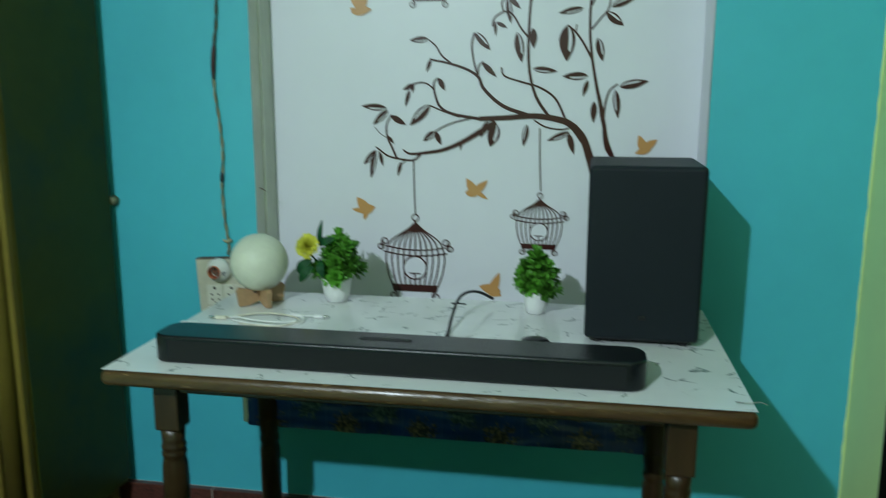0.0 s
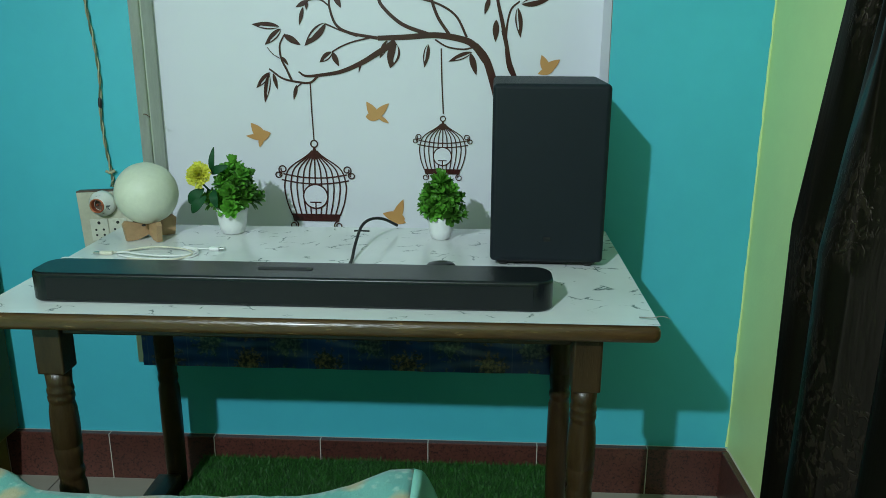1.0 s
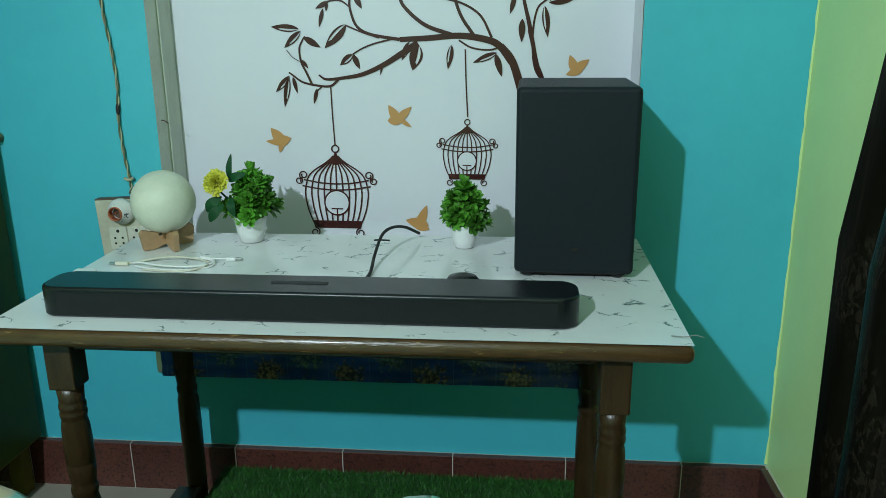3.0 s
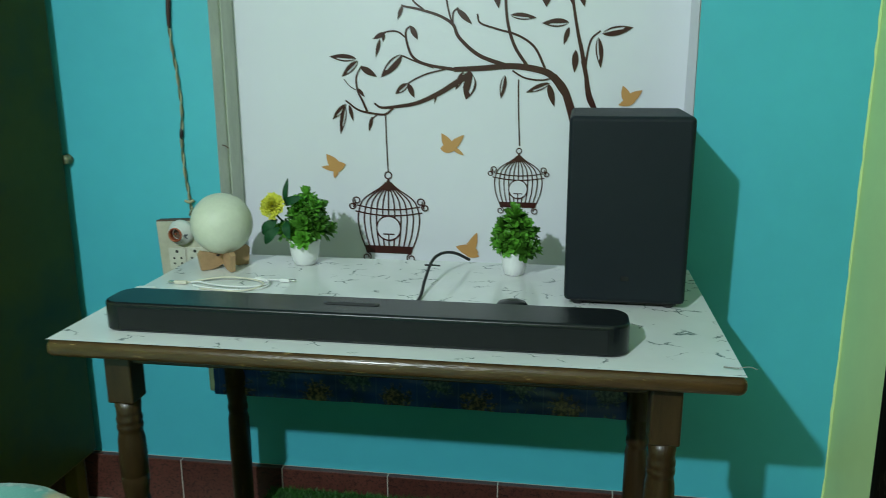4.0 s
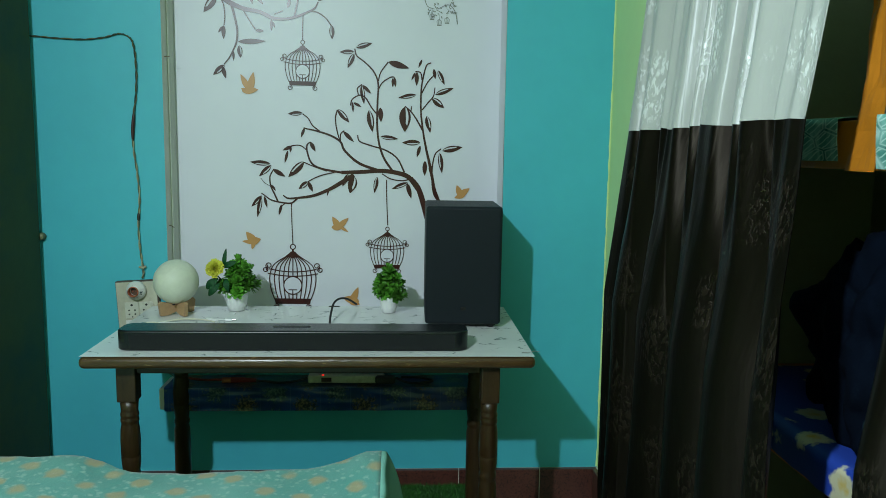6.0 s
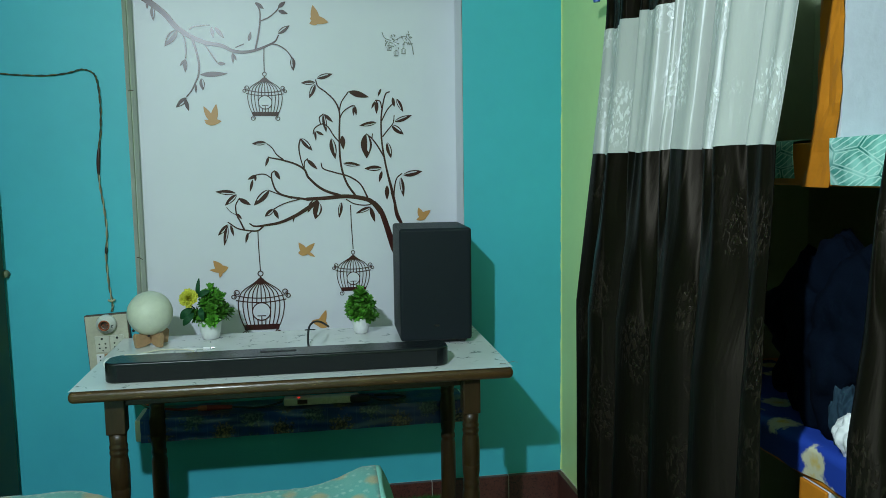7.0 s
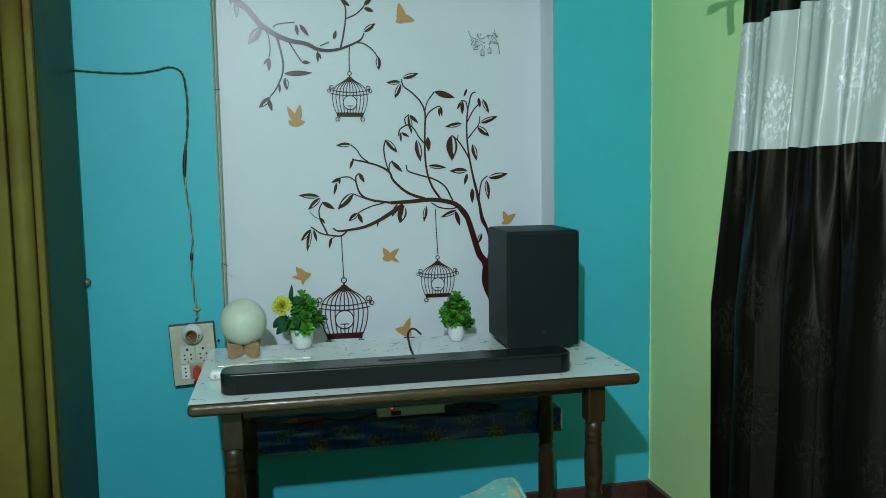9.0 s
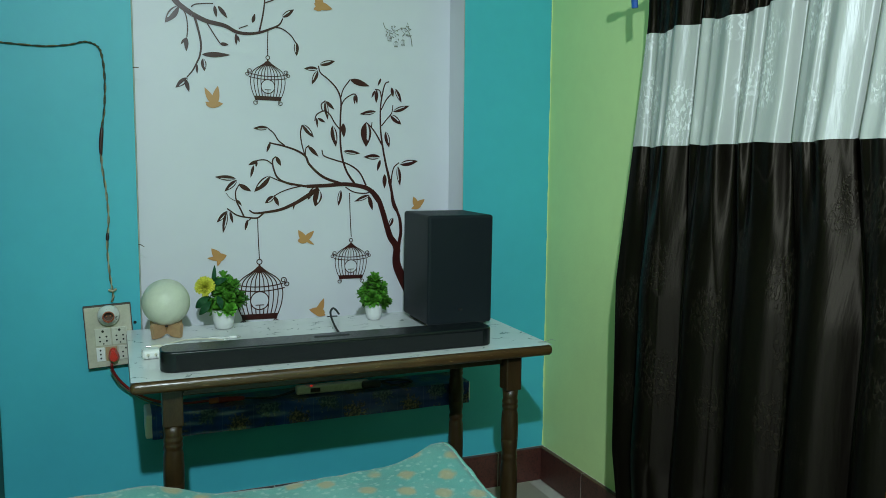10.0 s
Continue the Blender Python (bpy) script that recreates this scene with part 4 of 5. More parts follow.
def cloth_heap(name, c, size, material, seed, label, amp=0.22):
    bm = bmesh.new()
    bmesh.ops.create_icosphere(bm, subdivisions=5, radius=1)
    for v in bm.verts:
        p = v.co.copy()
        r = 1 + amp * noise.fractal(p * 1.6 + Vector((seed, 0, 0)), 0.9, 2.1, 4) + 0.10 * math.sin(p.y * 11 + 3 * noise.noise(p * 2 + Vector((seed, 1, 0))))
        v.co = Vector((c[0] + p.x * size[0] * r, c[1] + p.y * size[1] * r, max(c[2] - size[2] * 0.92, c[2] + p.z * size[2] * r)))
    return tagged(part(name, bm, material, smooth=True), label, "clothes")


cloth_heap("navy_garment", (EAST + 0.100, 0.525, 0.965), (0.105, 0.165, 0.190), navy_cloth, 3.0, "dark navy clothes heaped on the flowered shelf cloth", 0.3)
cloth_heap("folded_shawl", (EAST + 0.050, 0.430, 0.850), (0.03, 0.03, 0.065), teal_cloth, 9.0, "teal shawl tucked beside the dark clothes")
cloth_heap("crumpled_cloth", (EAST + 0.030, 0.366, 0.829), (0.040, 0.046, 0.042), bundle_white, 5.0, "crumpled white cloth bundle on the flowered shelf", 0.14)

# ---- curtains ----
CURTAIN_X = 0.632


def hang(z):
    """How far from the rod's plane the cloth hangs out into the room at height z."""
    return -0.075 * max(0.0, min(1.0, (1.75 - z) / 0.80)) ** 1.2 + 0.01


def curtain(name, y_near, y_far, seed, label, pins):
    c = thing(name, CURTAIN_X, (y_near + y_far) / 2, 0.0, label, "curtain", "curtains of the cupboard")
    ph = [random.Random(seed + k).uniform(0, 6.28) for k in range(6)]

    def fold(s, z):
        q = s + 0.012 * math.sin(z * 2.1 + ph[0]) + 0.010 * noise.noise((s * 3, z * 1.4, seed))
        k = max(0.0, min(1.0, (z - 1.10) / 0.30))
        f = 0.85 * math.sin(q * 36 + ph[1]) + (0.10 + 0.62 * k) * math.sin(q * 71 + ph[2] + 0.4 * z) + (0.03 + 0.34 * k) * math.sin(q * 131 + ph[3] - 0.6 * z)
        return f - (0.25 + 0.08 * k) * abs(math.sin(q * 23.5 + ph[4])) ** 3 + 0.16 * noise.noise((q * 9, z * 2.2, seed))

    def place(u, z):
        yn = y_near - 0.20 * pins * max(0.0, 0.42 - z)
        yf = y_far + pins * (-0.070 * max(0.0, min(1.0, (1.36 - z) / 0.4)) - 0.10 * max(0.0, z - 1.36))
        yn -= 0.045 * (1 - pins) * max(0.0, 1.25 - z)
        y = yn + (yf - yn) * u
        s = u * abs(y_far - y_near)
        gather = (0.8 + 0.3 * (1.8 - z) / 1.8) * (1 - 0.75 * pins * math.exp(-(s / 0.07) ** 2))
        return Vector((CURTAIN_X + hang(z) - (0.018 + 0.020 * max(0.0, min(1.0, (1.45 - z) / 0.5))) * fold(s, z) * gather, y + 0.007 * fold(s + 0.03, z), z))

    def band(nm, z0, z1, rows, material, lab, lift, jag0=0.0, jag1=0.0):
        def at(u, v):
            b0 = z0 + jag0 * (math.sin(u * 21 + ph[5]) * 0.5 + 0.5 * math.sin(u * 47))
            b1 = z1 + jag1 * (math.sin(u * 21 + ph[5]) * 0.5 + 0.5 * math.sin(u * 47))
            p = place(u, b0 + (b1 - b0) * v)
            p.x -= lift
            return p - c.location
        ob = part(nm, sheet(260, rows, at), material, c, lab, smooth=True)
        thicken(ob, 0.0014)
    band("lower_panel", 0.06, 1.362, 60, satin_black, "black jacquard satin", 0.0, 0.0, 0.003)
    band("middle_panel", 1.358, 1.690, 24, satin_white, "silver-white jacquard satin band", 0.0016, 0.003, 0.006)
    band("top_panel", 1.684, 1.93, 10, satin_black, "black satin heading", 0.0, 0.006, 0.0)
    return c


curtain("curtain", 1.212, 0.347, 11, "black satin curtain with a wide silver-white band, hanging in folds", 1.0)
curtain("curtain", 0.118, -0.80, 23, "black and silver-white satin curtain drawn aside on the same rod", 0.0)
rod = thing("curtain_rod", CURTAIN_X, 0, 1.868, "thin steel curtain rod held by blue brackets on the green wall", "curtain rod")
part("rod", tube([(0, 1.33, 0.0), (0, -0.9, 0.0)], 0.007, 10), chrome, rod)
part("finial", lathe([(0.008, 0.0), (0.013, 0.004), (0.013, 0.040), (0.009, 0.046), (0.002, 0.048)], 0, 1.325, 0, 18, m=Matrix.Rotation(radians(-90), 3, "X")), black_plastic, rod, "dark end cap", True)
blue_metal = paint("blue_metal", (0.02, 0.10, 0.42), 0.4, vary=0.1)
for y in (1.262, -0.88):
    bm = tube([(0, y, 0.012), (0, y, -0.05), (0.004, y, -0.088)], 0.010, 8)
    box(bm, (0.0, y - 0.008, -0.012), (EAST - CURTAIN_X - 0.001, y + 0.008, 0.004), 0.002)
    part("bracket", bm, blue_metal, rod, "blue painted bracket")

# ---- ledge under the window, its cover and what lies on it ----
tagged(part("wall_ledge", a_box((-0.778, 1.838, 0.415), (0.368, NORTH - 0.001, 0.491), 0.006), white_paint), "whitewashed masonry ledge under the table", "ledge", kind="structure")


cover = thing("ledge_cover", -0.2, 1.833, 0.4945, "dark blue flower printed oilcloth covering the ledge", "oilcloth")


def ripple(x, t):
    return 0.004 * noise.noise((x * 9, t * 4, 2))


for nm, at in (("front_flap", lambda u, v: (-0.758 + 1.115 * u, 1.829 + ripple(u * 1.1, v), 0.414 + 0.0805 * v + 0.4 * ripple(u * 3, 0) * (1 - v))),
               ("top_sheet", lambda u, v: (-0.758 + 1.115 * u, 1.829 + 0.152 * v + ripple(u * 1.1, 1) * (1 - v), 0.4945 + 0.002 * noise.noise((u * 12, v * 3, 4)) * (v > 0)))):
    ob = thicken(part(nm, sheet(90, 14, at), oilcloth_print, None, smooth=True), 0.0012)
    ob.parent, ob.matrix_parent_inverse = cover, cover.matrix_world.inverted()
strip = thing("power_strip", -0.150, 1.885, 0.498, "white power strip lying on the blue oilcloth", "power strip", turn=-1)
part("body", a_box((-0.132, -0.019, 0), (0.132, 0.019, 0.027), 0.005), socket_ivory, strip)
part("switch", a_box((-0.085, -0.0205, 0.006), (-0.050, -0.0185, 0.021), 0.001), tape_maroon, strip, "dark red rocker switch")
part("plug", a_box((0.10, -0.035, 0.002), (0.17, -0.005, 0.028), 0.008), rubber, strip, "black plug lying against the strip")
lamp_red = paint("lamp_red", (0.8, 0.02, 0.02), 0.3, vary=0.05)
lamp_red.node_tree.nodes["Principled BSDF"].inputs["Emission Color"].default_value = (1.0, 0.03, 0.02, 1)
lamp_red.node_tree.nodes["Principled BSDF"].inputs["Emission Strength"].default_value = 1.3
part("indicator", lathe([(0.0, -0.003), (0.004, -0.003), (0.004, 0.001), (0.0, 0.002)], -0.080, -0.012, 0.0285, 10), lamp_red, strip, "small glowing red indicator")
coupler = thing("cable_coupler", -0.50, 1.885, 0.500, "red and pink cable coupler on the oilcloth", "plug")
part("plug", tube([(-0.045, 0, 0.006), (-0.01, 0, 0.006), (0.04, 0, 0.004)], lambda t: 0.011 - 0.004 * t, 12), cord_red, coupler)
part("socket", tube([(-0.075, 0.004, 0.004), (-0.045, 0, 0.006)], 0.010, 12), copper, coupler)
tagged(part("extension_cable", tube([(-0.46, 1.885, 0.504), (-0.38, 1.870, 0.501), (-0.33, 1.885, 0.501), (-0.285, 1.886, 0.512)], 0.004), rubber, smooth=True), "black power cord running to the strip", "cable")
tagged(part("strip_cord", tube([(0.02, 1.880, 0.515), (0.07, 1.862, 0.501), (0.15, 1.885, 0.501), (0.11, 1.925, 0.501), (0.04, 1.93, 0.501)], 0.004), rubber, smooth=True), "black cord looped beside the power strip", "cable")

# ---- table ----
T_L, T_R, T_F, T_B, T_Z = -0.826, 0.406, 1.306, 1.962, 0.748
table = thing("table", -0.21, 1.63, 0, "dark polished wooden table with turned legs and marble laminate top", "table")


def tpart(name, bm, material, label="", smooth=False, parent=None):
    ob = part(name, bm, material, None, label, smooth)
    ob.parent = parent or table
    ob.matrix_parent_inverse = table.matrix_world.inverted()
    return ob


tpart("tabletop", a_box((T_L + 0.012, T_F + 0.012, T_Z - 0.030), (T_R - 0.012, T_B - 0.004, T_Z - 0.003), 0.002), dark_wood)
tpart("laminate", sheet(60, 30, lambda u, v: (T_L + 0.003 + (T_R - T_L - 0.006) * u, T_F + 0.006 + (T_B - T_F - 0.012) * v, T_Z + 0.0008 * noise.noise((u * 4, v * 3, 1)))), marble, "white laminate sheet with grey marble veins")
for nm, lo, hi in (("edge_front", (T_L, T_F, T_Z - 0.0345), (T_R, T_F + 0.034, T_Z - 0.0015)), ("edge_left", (T_L + 0.001, T_F + 0.020, T_Z - 0.0335), (T_L + 0.031, T_B, T_Z - 0.003)), ("edge_right", (T_R - 0.031, T_F + 0.020, T_Z - 0.0335), (T_R - 0.001, T_B, T_Z - 0.003))):
    tpart(nm, a_box(lo, hi, 0.0145, 6), dark_wood, "rounded wooden edge moulding", True)
LEGS = [(-0.721, 1.388), (0.286, 1.366), (-0.702, 1.835), (0.290, 1.795)]
tpart("apron_front", a_box((-0.6945, 1.372, 0.679), (0.2595, 1.390, 0.7120), 0.003), leg_wood)
tpart("apron_back", a_box((-0.675, 1.802, 0.690), (0.2635, 1.820, 0.7120), 0.002), dark_wood)
for x, y, y1 in ((-0.711, 1.415, 1.808), (0.288, 1.393, 1.768)):
    tpart("apron_side", a_box((x - 0.010, y, 0.690), (x + 0.010, y1, 0.7120), 0.002), dark_wood)
tpart("foot_rail", a_box((-0.742, 1.413, 0.030), (-0.680, 1.810, 0.116), 0.005), leg_wood)
tpart("foot_rail", a_box((0.266, 1.391, 0.028), (0.310, 1.770, 0.070), 0.004), leg_wood)
LEG = [(0.020, 0.0), (0.024, 0.02), (0.026, 0.06), (0.0275, 0.16), (0.0285, 0.28), (0.0275, 0.350), (0.024, 0.364), (0.0215, 0.368), (0.0265, 0.374), (0.0265, 0.384), (0.0215, 0.390), (0.024, 0.396), (0.0270, 0.415), (0.0278, 0.436), (0.0268, 0.438), (0.0278, 0.440), (0.0285, 0.48), (0.0270, 0.516), (0.022, 0.530), (0.0205, 0.534), (0.0262, 0.539), (0.0262, 0.546), (0.0215, 0.550), (0.0262, 0.555), (0.0262, 0.561), (0.0215, 0.566), (0.0235, 0.572), (0.0265, 0.602)]
LEG = [((max(r, 0.0243) if z > 0.3 else r) * 0.95, z) for r, z in LEG]
for x, y in LEGS:
    bm = lathe(LEG, x, y, 0.001, 24)
    for f in bm.faces:
        f.smooth = True
    box(bm, (x - 0.0262, y - 0.0262, 0.599), (x + 0.0262, y + 0.0262, 0.7120), 0.004)
    tpart("leg", bm, leg_wood)

# ---- on the table ----
bar = thing("soundbar", -0.262, 1.416, T_Z + 0.001, "long black soundbar with rounded ends lying on the marble tabletop", "soundbar", turn=-0.3)


def slab(L, D, H, corner, edge, n=10):
    """A bar with rounded plan corners and softened edges."""
    bm = bmesh.new()

    def ring(inset, z):
        r = []
        for cx, cy, a0 in ((L / 2 - corner, D / 2 - corner, 0), (-L / 2 + corner, D / 2 - corner, 90), (-L / 2 + corner, -D / 2 + corner, 180), (L / 2 - corner, -D / 2 + corner, 270)):
            for k in range(n + 1):
                a = radians(a0 + 90 * k / n)
                r.append(bm.verts.new((cx + (corner - inset) * math.cos(a), cy + (corner - inset) * math.sin(a), z)))
        return r
    rings = [ring(edge * 0.4, 0.0), ring(0.0, edge * 0.5)]
    rings += [ring(edge * (1 - math.cos(radians(a))), H - edge + edge * math.sin(radians(a))) for a in range(0, 91, 10)]
    for a, b in zip(rings, rings[1:]):
        for k in range(len(a)):
            bm.faces.new((a[k], a[(k + 1) % len(a)], b[(k + 1) % len(a)], b[k]))
    bm.faces.new(rings[0][::-1])
    bm.faces.new(rings[-1])
    return bm


bar_body = part("body", slab(0.972, 0.100, 0.056, 0.034, 0.006), black_plastic, bar, smooth=False)
part("grille", a_box((-0.448, -0.0508, 0.005), (0.448, -0.0495, 0.047), 0.0005), grille_cloth, bar_body, "black grille front")
part("control_panel", slab(0.105, 0.013, 0.0018, 0.006, 0.0006, 5), rubber, bar_body).location = (-0.012, 0.004, 0.0555)
sub = thing("subwoofer", 0.232, 1.760, T_Z + 0.001, "tall black box subwoofer standing on short feet on the table", "subwoofer", turn=-1.0)
sub_box = part("cabinet", a_box((-0.119, -0.1265, 0.012), (0.119, 0.127, 0.384), 0.010, 4), sub_vinyl, sub)
part("plinth", a_box((-0.105, -0.11, 0.006), (0.105, 0.11, 0.0125), 0.002), rubber, sub)
part("logo", a_box((-0.008, -0.1278, 0.058), (0.008, -0.1262, 0.068), 0.0005), logo_grey, sub_box, "small plain dark emblem")
for x in (-0.09, 0.09):
    for y in (-0.095, 0.095):
        part("foot", lathe([(0.011, 0.0), (0.012, 0.002), (0.012, 0.0065)], x, y, 0, 16), rubber, sub)

moon = thing("moon_lamp", -0.706, 1.826, T_Z + 0.001, "pale cream moon globe lamp resting on a wooden cradle", "table lamp", turn=-3)
bm = bmesh.new()
bmesh.ops.create_uvsphere(bm, u_segments=48, v_segments=32, radius=0.073)
for v in bm.verts:
    v.co += v.co.normalized() * 0.0006 * noise.fractal(v.co * 40, 1, 2, 3)
    v.co.z += 0.109
globe = part("globe", bm, moon_resin, moon, smooth=True)
part("charge_port", lathe([(0.004, 0), (0.005, 0.002), (0.003, 0.004)], 0, -0.030, 0.036, 12), rubber, moon)
for a, nm in ((46, "cradle_arm"), (-44, "cradle_arm")):
    bm = bmesh.new()
    prof = [(-0.058, 0.001), (-0.032, 0.001), (0.0, 0.012), (0.032, 0.001), (0.058, 0.001), (0.064, 0.041), (0.057, 0.049), (0.030, 0.0415), (0.0, 0.0345), (-0.030, 0.0415), (-0.057, 0.049), (-0.064, 0.041)]
    fa = [bm.verts.new((x, -0.006, z)) for x, z in prof]
    fb = [bm.verts.new((x, 0.006, z)) for x, z in prof]
    bm.faces.new(fa), bm.faces.new(fb[::-1])
    for k in range(len(prof)):
        bm.faces.new((fa[k], fb[k], fb[(k + 1) % len(prof)], fa[(k + 1) % len(prof)]))
    bmesh.ops.recalc_face_normals(bm, faces=bm.faces)
    bmesh.ops.transform(bm, matrix=Matrix.Rotation(radians(a), 4, "Z"), verts=bm.verts)
    part(nm, bm, ply_wood, moon, "light wooden cradle board")


def sprig_mesh(seed):
    """A spray of narrow plastic leaves: three tiers of pointed blades round a short stalk."""
    r = random.Random(seed)
    bm = bmesh.new()
    for tier, (n, lean, l, h) in enumerate(((9, 84, 0.022, 0.0), (8, 58, 0.022, 0.006), (6, 32, 0.019, 0.012), (3, 10, 0.014, 0.017))):
        for k in range(n):
            m = Matrix.Translation((0, 0, h)) @ Matrix.Rotation(2 * math.pi * (k + 0.5 * tier) / n + r.uniform(-0.2, 0.2), 4, "Z") @ Matrix.Rotation(radians(90 - lean + r.uniform(-12, 12)), 4, "Y").inverted()
            L = l * r.uniform(0.8, 1.2)
            w = L * 0.29
            pts = [(0, -w * 0.4, 0), (L * 0.55, -w, 0.0015), (L * 0.93, -w * 0.55, -0.0005), (L, 0, -0.001), (L * 0.93, w * 0.55, -0.0005), (L * 0.55, w, 0.0015), (0, w * 0.4, 0), (L * 0.5, 0, -0.0015)]
            vs = [bm.verts.new(m @ Vector(p)) for p in pts]
            for f in ((0, 1, 7), (1, 2, 7), (2, 3, 7), (3, 4, 7), (4, 5, 7), (5, 6, 7), (6, 0, 7)):
                bm.faces.new([vs[i] for i in f])
    me = bpy.data.meshes.new("sprig")
    bm.to_mesh(me)
    bm.free()
    me.materials.append(leaf_green)
    return me


SPRIGS = [sprig_mesh(k) for k in range(4)]


def plant(x, y, seed, flower, size, label):
    p = thing("potted_plant", x, y, T_Z + 0.001, label, "potted plant", "small potted plants on the table")
    p.scale = (size, size, size)
    part("pot", lathe([(0.020, 0.0), (0.0235, 0.002), (0.029, 0.022), (0.0325, 0.050), (0.0335, 0.056), (0.0310, 0.057), (0.0295, 0.050), (0.001, 0.048)], seg=32), pot_white, p, "white plastic pot", True)
    r = random.Random(seed)
    part("stem", tube([(0, 0, 0.046), (0.002, 0.001, 0.08), (-0.002, 0, 0.13)], 0.003, 6), leaf_dark, p)
    k = 0
    for tier, (n, rad, h) in enumerate(((8, 0.058, 0.068), (8, 0.058, 0.089), (7, 0.049, 0.110), (5, 0.036, 0.131), (4, 0.021, 0.148), (1, 0.004, 0.164))):
        for i in range(n):
            a = 2 * math.pi * (i + 0.5 * (tier % 2)) / n + r.uniform(-0.25, 0.25)
            if flower and h > 0.09 and math.cos(a) < -0.5:
                continue
            q = 0.74 * rad * r.uniform(0.65, 1.15)
            c = Vector((q * math.cos(a), q * math.sin(a) * 0.85, 0.052 + (h - 0.05) * (0.74 if flower else 0.84) + r.uniform(-0.011, 0.011)))
            out = Vector((math.cos(a) * rad * 16, math.sin(a) * rad * 16, 0.55 + 0.2 * tier)).normalized()
            ob = new("sprig", SPRIGS[k % 4])
            k += 1
            ob.parent = p
            ob.matrix_basis = Matrix.Translation(c - out * 0.006) @ out.to_track_quat("Z", "Y").to_matrix().to_4x4() @ Matrix.Rotation(r.uniform(0, 6), 4, "Z") @ Matrix.Scale(r.uniform(0.85, 1.25), 4)
    if flower:
        bm = bmesh.new()
        for tier in range(6):
            for i in range(9):
                m = Matrix.Rotation(2 * math.pi * i / 9 + tier * 0.4 + r.uniform(-0.2, 0.2), 4, "Z") @ Matrix.Rotation(-radians(2 + tier * 15 + r.uniform(-9, 9)), 4, "Y")
                L = (0.028 - 0.0018 * tier) * r.uniform(0.85, 1.08)
                rim = [(L * (0.93 + 0.10 * (k % 2)), 0.0095 * (k - 3) / 3, 0.004 * (k % 2) - 0.002 - 0.003 * abs(k - 3) / 3) for k in range(7)]
                vs = [bm.verts.new(m @ Vector(q)) for q in [(0.002, 0, 0)] + rim]
                for k in range(1, 7):
                    bm.faces.new((vs[0], vs[k], vs[k + 1]))
        fl = part("flower", bm, petal_yellow, p, "yellow artificial carnation")
        fl.location = (-0.054, -0.030, 0.128)
        fl.rotation_euler = (radians(62), radians(-28), 0)
        part("flower_stem", tube([(-0.005, 0, 0.05), (-0.03, -0.01, 0.08), (-0.056, -0.022, 0.114)], 0.002, 6), leaf_dark, p)
        for (bx, by, bz), (tx, ty, tz), w in (((-0.03, -0.01, 0.125), (-0.024, -0.012, 0.183), 0.016), ((-0.035, -0.01, 0.128), (0.008, -0.02, 0.146), 0.022), ((-0.045, -0.03, 0.10), (-0.078, -0.03, 0.068), 0.03), ((-0.04, -0.035, 0.085), (-0.070, -0.04, 0.05), 0.026), ((-0.02, -0.04, 0.10), (-0.012, -0.055, 0.065), 0.022)):
            a, b = Vector((bx, by, bz)), Vector((tx, ty, tz))
            d = b - a
            side = d.cross(Vector((0, -1, 0.25))).normalized()
            nrm = side.cross(d).normalized()
            bm = bmesh.new()
            rows = []
            for i in range(8):
                t = i / 7
                hw = 0.8 * w / 2 * math.sin(math.pi * min(1, t * 0.93 + 0.04)) ** 0.8
                cen = a + d * t + nrm * 0.012 * math.sin(math.pi * t)
                rows.append([bm.verts.new(cen - side * hw + nrm * 0.002), bm.verts.new(cen), bm.verts.new(cen + side * hw + nrm * 0.002)])
            for q1, q2 in zip(rows, rows[1:]):
                for i in (0, 1):
                    bm.faces.new((q1[i], q1[i + 1], q2[i + 1], q2[i]))
            part("broad_leaf", bm, leaf_dark, p, smooth=True)
    return p


plant(-0.522, 1.886, 5, True, 1.17, "artificial green plant with a yellow flower in a white pot")
plant(-0.005, 1.862, 8, False, 0.98, "artificial bushy green plant in a small white pot")

usb = thing("usb_cable", -0.632, 1.700, T_Z, "coiled white charging cable with metal plugs lying on the table", "cable")
def loop(dx, dy, rx, ry, a0, a1, z0):
    return [(dx + rx * math.cos(radians(a)), dy + ry * math.sin(radians(a)), z0 + 0.002 * math.sin(radians(a * 2))) for a in range(a0, a1 + 1, 30)]
part("cord", tube(loop(0.0, -0.016, 0.092, 0.044, -150, 180, 0.004) + loop(0.005, -0.008, 0.084, 0.036, 210, 430, 0.007) + [(0.07, 0.02, 0.006), (0.105, 0.024, 0.005)], 0.0022, 8, 4), white_plastic, usb, smooth=True)
part("cord", tube([(-0.10, -0.02, 0.004), (-0.03, 0.018, 0.008), (0.04, 0.012, 0.008), (0.082, -0.02, 0.006), (0.045, -0.066, 0.004), (-0.05, -0.06, 0.004)], 0.0022, 8), aged_cable, usb, "yellowed cord", True)
part("connector", a_box((0.105, 0.018, 0.001), (0.128, 0.030, 0.009), 0.002), white_plastic, usb)
part("plug_tip", a_box((0.128, 0.0195, 0.003), (0.141, 0.0285, 0.007), 0.0006), chrome, usb)
part("connector", a_box((-0.128, -0.028, 0.001), (-0.098, -0.018, 0.009), 0.002), aged_cable, usb)
part("plug_tip", a_box((-0.142, -0.0275, 0.003), (-0.128, -0.0185, 0.007), 0.0006), chrome, usb)
charger = thing("phone_charger", -0.764, 1.555, T_Z + 0.001, "white phone charger lying with its two pins facing out", "charger", turn=4)
part("body", a_box((-0.026, -0.022, 0), (0.026, 0.022, 0.027), 0.011, 5), white_plastic, charger)
